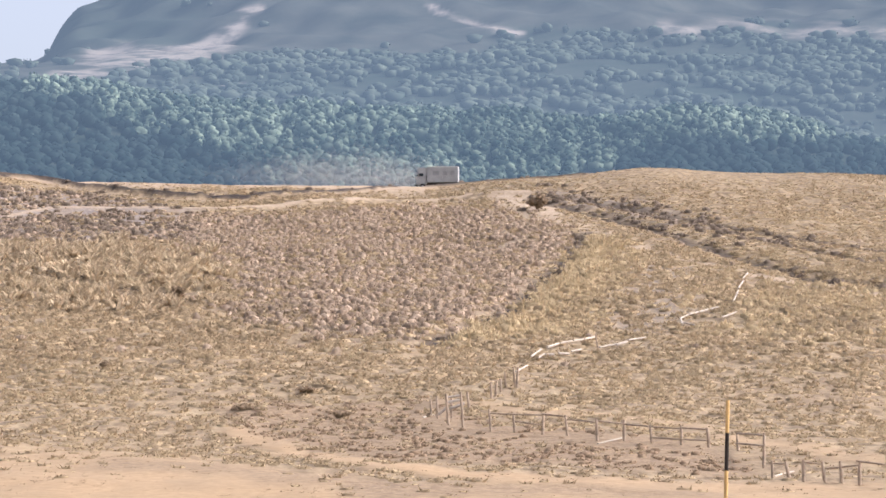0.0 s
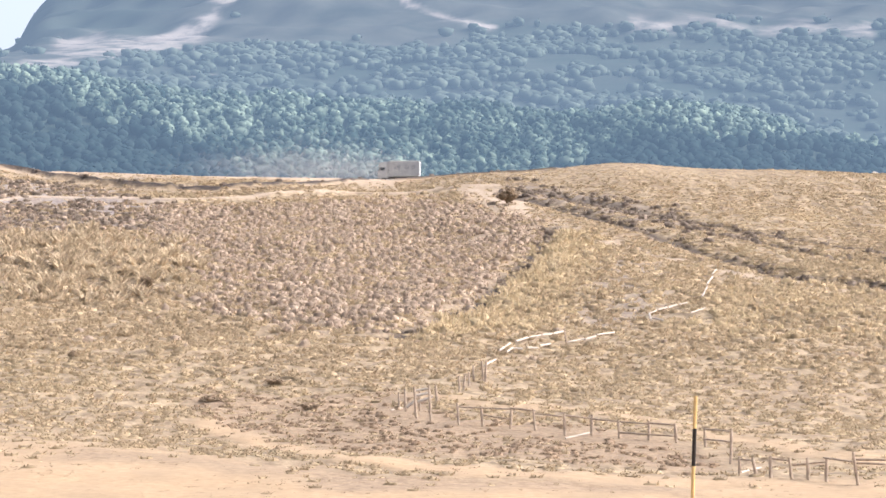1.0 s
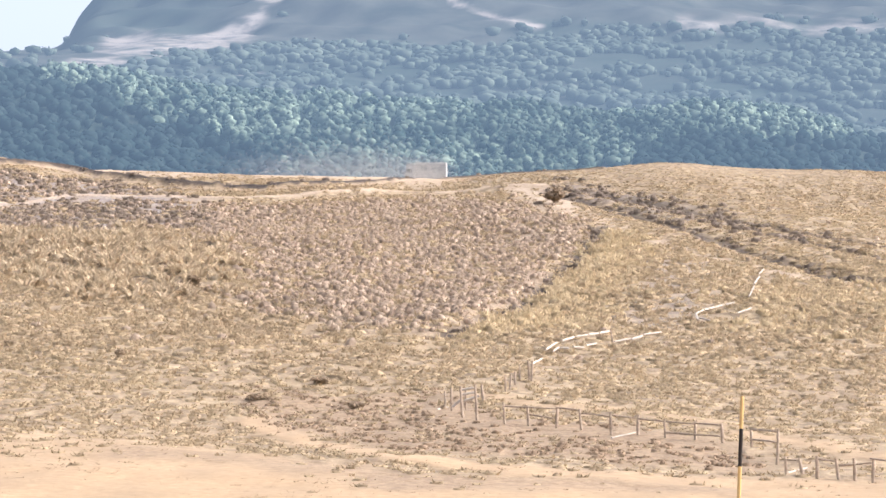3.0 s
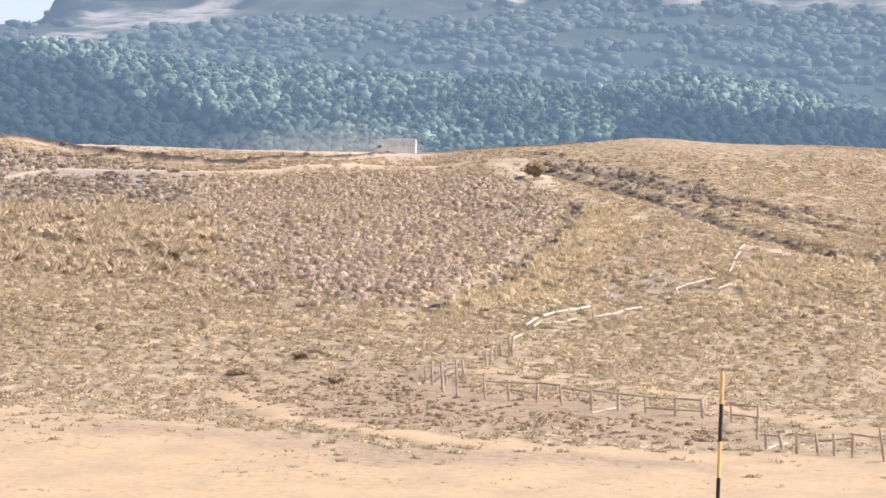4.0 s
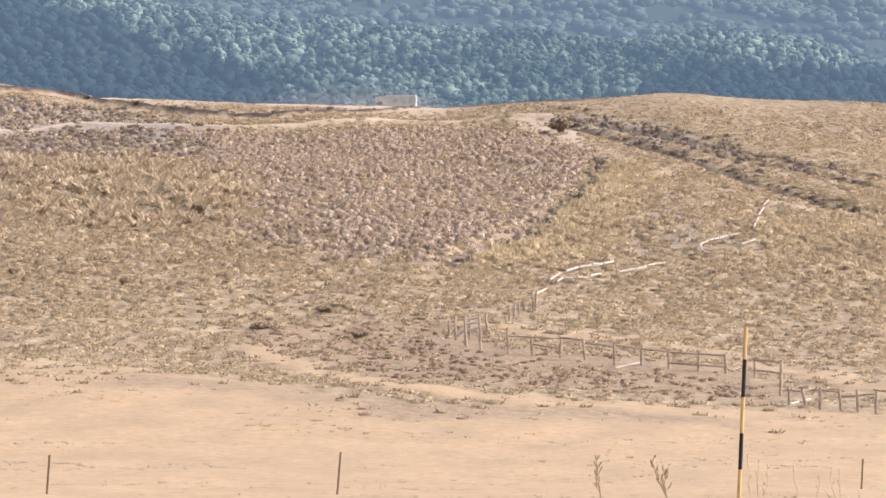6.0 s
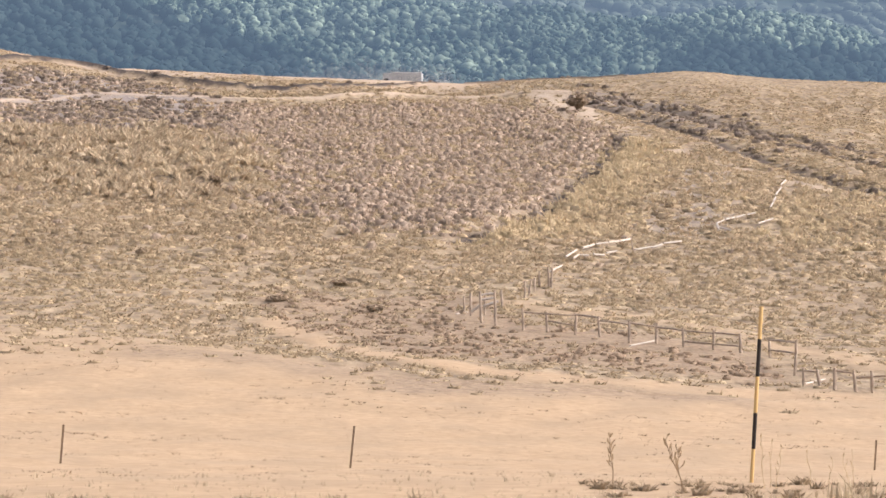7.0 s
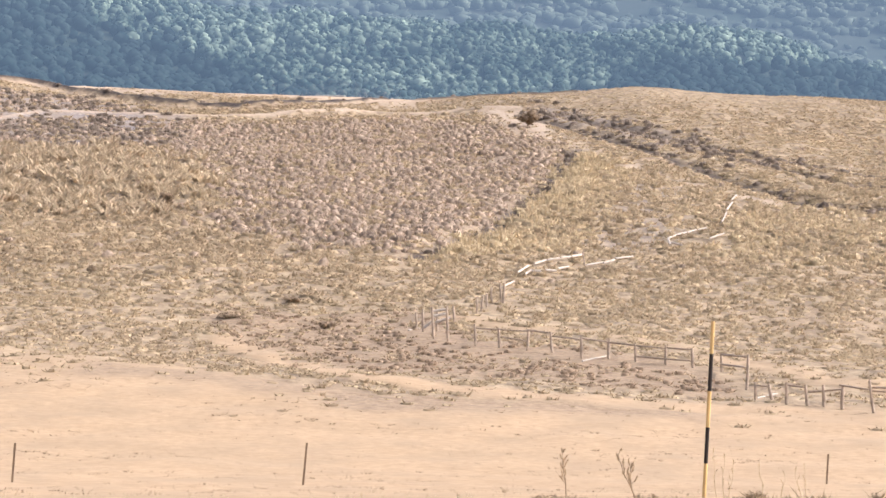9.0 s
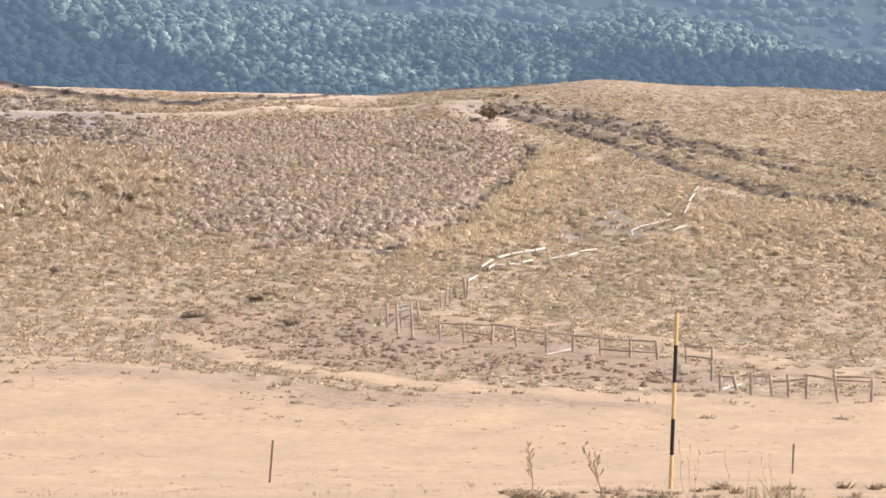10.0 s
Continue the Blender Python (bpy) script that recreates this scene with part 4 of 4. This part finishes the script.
# ---- fences, posts and stones ----
def log_mesh(name, r, mat, seed, sides=8, rings=6):
    """A worn log of length 1 along z, a little bent and tapered."""
    rng = np.random.RandomState(seed)
    bm = bmesh.new()
    loops = []
    for k in range(rings + 1):
        s = k / rings
        cx, cy = 0.25 * r * math.sin(s * 3.1 + seed), 0.25 * r * math.cos(s * 2.3 + seed)
        rr = r * (1.06 - 0.14 * s) * (0.82 if k in (0, rings) else 1)
        loops.append([bm.verts.new((cx + rr * rng.uniform(0.88, 1.1) * math.cos(a * 6.2832 / sides), cy + rr * rng.uniform(0.88, 1.1) * math.sin(a * 6.2832 / sides), s)) for a in range(sides)])
    for a, b in zip(loops, loops[1:]):
        for i in range(sides):
            bm.faces.new((a[i], a[(i + 1) % sides], b[(i + 1) % sides], b[i]))
    bm.faces.new(loops[0][::-1])
    bm.faces.new(loops[-1])
    return mesh_of(name, bm, mat)


POSTS = [log_mesh("post", 0.072, WOOD, 100 + k) for k in range(4)]
RAILS = [log_mesh("rail", 0.04, WOOD, 110 + k) for k in range(4)]
LOGS = [log_mesh("log", 0.075, PALE_WOOD, 120 + k) for k in range(4)]


def span(a, b, thick=1.0):
    d = b - a
    return Matrix.Translation(a) @ d.to_track_quat("Z", "Y").to_matrix().to_4x4() @ Matrix.Diagonal((thick, thick, d.length, 1))


def ground_point(x, y, up, base):
    return Vector((x, y, float(relief(x, y)) + up)) - base


def fence(label, posts, rails, rail_meshes=RAILS, rail_name="rail"):
    x, y = posts[0][:2] if posts else rails[0][:2]
    base = Vector((x, y, float(relief(x, y))))
    root = tagged(new("wooden_fence"), label, "fence", "old fences on the slope")
    root.location = base
    for k, (x, y, tall, lean) in enumerate(posts):
        shared("post", POSTS[k % 4], root, span(ground_point(x, y, -0.15, base), ground_point(x + lean, y, tall, base), 0.9 + 0.1 * (k % 3)))
    for k, (x1, y1, h1, x2, y2, h2) in enumerate(rails):
        shared(rail_name, rail_meshes[k % 4], root, span(ground_point(x1, y1, h1, base), ground_point(x2, y2, h2, base), 0.95 + 0.12 * (k % 3)))


def build_fences():
    fence("weathered grey-brown post and rail fence across the slope",
          [(5.09, 136.8, 1.11, -0.07), (6.25, 136.3, 0.99, -0.04), (7.58, 135.6, 1.01, 0.03), (8.76, 134.2, 1.04, -0.14), (9.84, 130.2, 1.05, -0.02), (11.12, 130.0, 0.96, 0.0),
           (12.29, 128.7, 0.87, -0.05), (13.52, 127.5, 0.91, 0.01), (14.66, 126.4, 0.89, -0.05), (15.82, 125.0, 0.85, -0.02), (15.77, 116.2, 1.49, 0.03)],
          [(5.02, 136.8, 0.91, 7.61, 135.5, 0.96), (6.24, 136.3, 0.57, 7.57, 135.6, 0.45), (7.56, 135.6, 1.0, 8.71, 134.2, 0.95), (8.71, 134.2, 0.8, 9.82, 130.2, 0.9),
           (9.82, 130.2, 0.98, 11.12, 130.0, 0.77), (11.12, 130.0, 0.77, 12.26, 128.7, 0.76), (12.26, 128.7, 0.76, 13.52, 127.4, 0.76), (13.53, 127.4, 0.79, 14.64, 126.4, 0.83),
           (12.28, 128.7, 0.28, 13.52, 127.4, 0.28), (13.52, 127.4, 0.28, 14.65, 126.4, 0.3), (15.81, 125.0, 0.8, 15.81, 116.2, 1.38), (15.82, 125.0, 0.34, 15.81, 116.2, 0.95)])
    fence("leaning brown fence posts with broken rails on the flat",
          [(15.42, 111.0, 0.69, -0.01), (16.01, 110.3, 0.7, -0.14), (16.4, 109.0, 0.88, -0.01), (17.21, 108.7, 0.82, -0.14), (17.78, 108.5, 0.87, -0.04), (18.42, 107.9, 0.92, 0.0), (19.43, 106.6, 1.28, -0.19),
           (20.6, 106.2, 0.9, 0.05)],
          [(15.41, 111.0, 0.59, 15.92, 110.4, 0.58), (16.41, 109.0, 0.78, 17.12, 108.7, 0.7), (17.2, 108.7, 0.54, 17.76, 108.5, 0.62), (17.76, 108.5, 0.62, 18.43, 107.9, 0.8),
           (18.3, 108.0, 0.95, 19.31, 106.7, 0.89), (19.31, 106.7, 0.99, 20.6, 106.2, 0.95), (19.34, 106.7, 0.84, 20.6, 106.2, 0.78)])
    fence("broken fence corner with pale rails across weathered posts",
          [(2.38, 151.8, 0.88, -0.02), (2.7, 148.9, 1.23, -0.03), (3.2, 144.2, 1.63, -0.12), (3.49, 149.5, 1.2, -0.03), (3.87, 142.6, 1.88, -0.09), (4.54, 153.8, 1.04, -0.08)],
          [(3.14, 147.0, 1.22, 3.95, 147.0, 1.36), (2.7, 147.0, 0.35, 3.18, 147.0, 0.74), (3.29, 147.0, 0.65, 4.11, 147.0, 0.9), (3.14, 147.0, 0.98, 3.9, 147.0, 1.07)], LOGS, "log")
    fence("old fence climbing the hill with fallen bleached log rails",
          [(6.0, 160.1, 0.95, -0.02), (6.32, 161.8, 0.9, 0.06), (6.74, 164.0, 0.81, -0.02), (7.13, 166.0, 0.98, -0.08), (7.65, 166.0, 1.23, -0.07), (7.78, 165.8, 1.31, 0.03), (15.0, 195.9, 1.16, -0.22)],
          [(8.13, 174.6, 0.25, 9.18, 181.4, 0.26), (9.78, 188.1, 0.26, 10.74, 192.8, 0.27), (11.25, 194.2, 0.28, 12.23, 197.0, 0.28), (12.34, 197.2, 0.28, 13.28, 198.1, 0.28), (13.36, 198.2, 0.28, 14.15, 199.2, 0.28),
           (14.25, 199.3, 0.28, 15.24, 202.0, 0.29), (10.22, 187.5, 0.26, 10.73, 189.3, 0.27), (10.77, 189.0, 0.27, 11.43, 189.0, 0.26), (11.74, 189.6, 0.27, 12.53, 190.1, 0.27), (12.75, 191.3, 0.27, 13.58, 193.1, 0.28),
           (15.02, 195.6, 0.28, 16.32, 196.7, 0.28), (16.29, 196.4, 0.28, 17.15, 197.2, 0.28), (17.28, 198.0, 0.28, 18.7, 199.5, 0.28)], LOGS, "log")
    fence("zigzag of bleached log rails lying high on the slope", [],
          [(22.84, 215.1, 0.3, 23.67, 216.9, 0.31), (23.77, 217.1, 0.31, 24.65, 218.4, 0.31), (24.72, 218.3, 0.31, 25.51, 219.3, 0.31), (25.63, 219.1, 0.32, 26.42, 219.6, 0.31), (22.53, 211.7, 0.3, 23.3, 209.1, 0.3),
           (22.85, 215.2, 0.31, 22.48, 209.6, 0.3), (25.99, 214.1, 0.3, 27.34, 216.0, 0.3), (28.18, 224.5, 0.32, 30.33, 238.0, 0.34), (30.53, 239.6, 0.34, 32.34, 250.0, 0.35), (32.61, 252.4, 0.36, 33.86, 258.8, 0.37)], LOGS, "log")
    for k, (x1, y1, x2, y2) in enumerate([(9.79, 128.9, 11.22, 131.1), (15.52, 111.1, 16.75, 114.2), (1.92, 149.6, 2.54, 151.4), (46.35, 255.8, 47.79, 259.1)]):
        a = Vector((x1, y1, float(relief(x1, y1)) + 0.05))
        b = Vector((x2, y2, float(relief(x2, y2)) + 0.05))
        ob = new("fallen_log", LOGS[k])
        ob.matrix_world = span(a, b, 0.6)
        tagged(ob, "bleached pale log lying fallen in the dry grass", "log", "fallen logs")


def steel_post(x, y, tall, lean):
    """A T-section fence post with studs."""
    root = tagged(new("steel_post"), "thin rusty steel fence post standing in straw grass", "fence post", "steel posts across the field")
    root.matrix_world = Matrix.Translation((x, y, float(relief(x, y)) - 0.2)) @ pose(0, 0, 0, 0, lean, 0)
    bm = bmesh.new()
    box(bm, (0.055, 0.010, tall + 0.2), (0, 0, tall / 2 + 0.1), 0.003)
    box(bm, (0.010, 0.045, tall + 0.2), (0, 0.026, tall / 2 + 0.1), 0.003)
    part("shaft", bm, STEEL, root)
    for k in range(9):
        bm = bmesh.new()
        box(bm, (0.018, 0.012, 0.02), (0, -0.009, 0.35 + k * (tall - 0.25) / 8), 0.003)
        part("stud", bm, STEEL, root)


def snow_pole():
    """A banded roadside pole, leaning a little."""
    root = tagged(new("snow_pole"), "tall yellow and black banded snow pole leaning on the verge", "marker pole")
    a = Vector((4.353, 36.0, 0.045))
    b = Vector((4.433, 36.0, 2.42))
    root.matrix_world = Matrix.Translation(a) @ (b - a).to_track_quat("Z", "Y").to_matrix().to_4x4()
    total = 2.355
    edges = [-0.25, 0.53, 1.0, 1.47, 1.96, total]
    for k in range(5):
        lo, hi = edges[k], edges[k + 1]
        bm = bmesh.new()
        tube(bm, 0.026, 0.026, hi - lo, Matrix.Translation((0, 0, (lo + hi) / 2)), 16)
        part("black_band" if k % 2 else "yellow_band", bm, BLACK if k % 2 else YELLOW, root)
    bm = bmesh.new()
    tube(bm, 0.030, 0.023, 0.03, Matrix.Translation((0, 0, total + 0.014)), 16)
    part("cap", bm, YELLOW, root)


def stone(x, y, size, seed):
    rng = np.random.RandomState(seed)
    v, f = BALL_2
    v = v * (1 + 0.25 * rng.uniform(-1, 1, (len(v), 1))) * np.array([1, 0.8, 0.55]) * size + [0, 0, size * 0.35]
    ob = soup("stone", v, f, STONE)
    ob.location = (x, y, float(relief(x, y)))
    tagged(ob, "pale weathered stone lying in dry grass", "stone", "stones in the grass")


# ---- the truck and its dust ----
def box_truck():
    """Built with its nose towards -x, wheels on z = 0."""
    root = tagged(new("box_truck"), "white box truck, body coloured grey for shade, with white roof", "truck")
    bm = bmesh.new()
    # box and cab carry their shade as grey colour; the roof stays white
    box(bm, (4.5, 2.2, 2.25), (0.95, 0, 2.13), 0.05)
    cargo = part("cargo_box", bm, SHADED_PANEL, root, "cargo box coloured grey for its shaded side")
    bm = bmesh.new()
    box(bm, (4.6, 2.28, 0.12), (0.95, 0, 3.27), 0.04)
    part("roof", bm, WHITE, cargo, "bright white roof")
    for k in range(7):
        bm = bmesh.new()
        box(bm, (0.05, 0.03, 2.1), (-1.0 + k * 0.65, -1.112, 2.13), 0.008)
        part("side_rib", bm, SHADED_PANEL, cargo)
    # plain grey rectangles added in place of the side's darker windows
    for x, wide in ((0.0, 0.9), (1.35, 0.7), (2.4, 0.5)):
        bm = bmesh.new()
        box(bm, (wide, 0.04, 0.62), (x, -1.125, 2.35), 0.012)
        part("window_panel", bm, WINDOW_GREY, cargo, "dull grey panel standing in for a side window")
    bm = bmesh.new()
    box(bm, (0.04, 2.0, 2.0), (3.22, 0, 2.1), 0.01)
    part("rear_door", bm, SHADED_PANEL, cargo, "pale rear roller door")
    bm = bmesh.new()
    box(bm, (1.55, 2.0, 1.25), (-2.15, 0, 1.3), 0.14)
    box(bm, (1.45, 2.0, 1.45), (-2.05, 0, 2.5), 0.16)
    cab = part("cab", bm, SHADED_PANEL, root, "pale rounded cab")
    bm = bmesh.new()
    box(bm, (0.04, 1.6, 0.6), (-2.785, 0, 2.3), 0.015)
    part("windscreen", bm, GLASS, cab)
    for side in (-1, 1):
        bm = bmesh.new()
        box(bm, (0.7, 0.03, 0.45), (-2.2, side * 1.005, 2.15), 0.01)
        part("side_window", bm, GLASS, cab)
        bm = bmesh.new()
        box(bm, (0.1, 0.2, 0.36), (-2.7, side * 1.1, 2.0), 0.03)
        part("mirror", bm, BLACK, cab)
        bm = bmesh.new()
        box(bm, (0.05, 0.32, 0.18), (-2.93, side * 0.72, 1.15), 0.02)
        part("headlight", bm, CHROME, cab)
        bm = bmesh.new()
        box(bm, (0.04, 0.25, 0.14), (3.24, side * 0.9, 0.95), 0.015)
        part("tail_light", bm, RED, cargo)
    bm = bmesh.new()
    box(bm, (6.0, 0.85, 0.22), (0.25, 0, 0.85), 0.03)
    box(bm, (0.16, 2.1, 0.28), (-2.98, 0, 0.65), 0.05)
    box(bm, (0.14, 2.0, 0.18), (3.2, 0, 0.6), 0.04)
    part("chassis", bm, BLACK, root)
    wheels = []
    for x in (-2.0, 1.9):
        for side in (-1, 1):
            hub = new("wheel")
            hub.parent = root
            hub.location = (x, side * 0.92, 0.43)
            bm = bmesh.new()
            tube(bm, 0.43, 0.43, 0.26, pose(0, 0, 0, 90, 0, 0), 24)
            bmesh.ops.bevel(bm, geom=[e for e in bm.edges if abs(e.verts[0].co.y - e.verts[1].co.y) < 0.01], offset=0.05, segments=2, affect="EDGES")
            part("tyre", bm, RUBBER, hub)
            bm = bmesh.new()
            tube(bm, 0.24, 0.20, 0.30, pose(0, 0, 0, 90, 0, 0), 16)
            for a in range(5):
                tube(bm, 0.03, 0.03, 0.33, pose(0.12 * math.cos(a * 1.257), 0, 0.12 * math.sin(a * 1.257), 90, 0, 0), 6)
            part("rim", bm, CHROME, hub)
            wheels.append(hub)
    return root, wheels


def dust_puffs():
    """Clouds of fine specks, thick at the heart and thin at the rim."""
    rng = np.random.RandomState(131)
    puffs = []
    for k in range(9):
        s = k / 8
        wide, tall = 2.0 + 2.6 * s + rng.uniform(-0.3, 0.6), 0.95 + 0.95 * math.sin(0.4 + s * 2.4) + rng.uniform(-0.1, 0.2)
        n = int(31000 * (1 - 0.5 * s))
        p = rng.normal(size=(n, 3)) * [wide, wide * 0.5, tall]
        p[:, 2] += 0.22 * tall * np.sin(p[:, 0] * 1.3 + k) + 0.15 * tall * np.sin(p[:, 0] * 2.9 + 2 * k)
        a, b = rng.normal(size=(n, 3)), rng.normal(size=(n, 3))
        a /= np.linalg.norm(a, axis=1)[:, None]
        b /= np.linalg.norm(b, axis=1)[:, None]
        w = rng.uniform(0.009, 0.020, (n, 1))
        corners = np.stack([p - a * w, p + b * w, p + a * w, p - b * w], 1).reshape(-1, 3)
        q = np.arange(n)[:, None] * 4
        ob = soup("dust_puff", corners, np.concatenate([q + [0, 1, 2], q + [0, 2, 3]]), DUST)
        tagged(ob, "thin pale dust drifting off the dirt track beside the truck", "dust", "dust puffs over the crest")
        puffs.append((ob, 5.2 - 22.0 * s + rng.uniform(-1, 1), 400 + rng.uniform(-2, 6), 0.5 + tall * 0.5 + 0.6 * s, s))
    return puffs


build_ground()
build_far_land()
build_road()
snow_pole()
for px, py, pt, pl in ((-9.3, 72.4, 1.02, 3.0), (-1.8, 74.7, 1.14, 4.0), (13.3, 80.5, 0.87, 2.5)):
    steel_post(px, py, pt, pl)
build_fences()
TRUCK, WHEELS = box_truck()
PUFFS = dust_puffs()
build_shrubs()
build_weeds()
stone(-4.6, 226.4, 0.32, 143)
stone(75.3, 398.5, 0.55, 144)
stone(-46.7, 399.0, 0.5, 145)
stone(0.17, 28.9, 0.07, 141)
stone(1.52, 28.4, 0.06, 142)
build_hill_plants()
build_verge()


def motions():
    # the truck climbs down behind the crest, to the left and away
    path = [(0.0, 7.35, 404.0), (1.0, 6.1, 406.0), (2.5, 4.0, 410.0), (4.5, 0.65, 415.5), (5.0, -0.3, 417.0), (6.5, -2.9, 421.5), (7.5, -5.0, 427.5), (8.5, -7.2, 434.0), (10.0, -10.6, 441.0)]
    rows = []
    for t, x, y in path:
        z = max(float(relief(x + dx, y)) for dx in (-2, 0, 2))
        rows.append((t, pose(x, y, z, 0, 0, -7)))
    walk(TRUCK, rows)
    for wheel in WHEELS:
        x, y, z = wheel.location
        walk(wheel, [(0.25 * k, pose(x, y, z, 0, -58 * k, 0)) for k in range(41)])
    # the dust drifts left, spreads and settles
    for ob, x, y, up, s in PUFFS:
        rows = []
        for k in range(6):
            t = 2.0 * k
            gx = x - (0.55 + 0.35 * s) * t
            rows.append((t, pose(gx, y, float(height(gx, y)) + up - 0.06 * t * t * (0.6 + s), 0, 0, 3 * t)))
        walk(ob, rows)


motions()
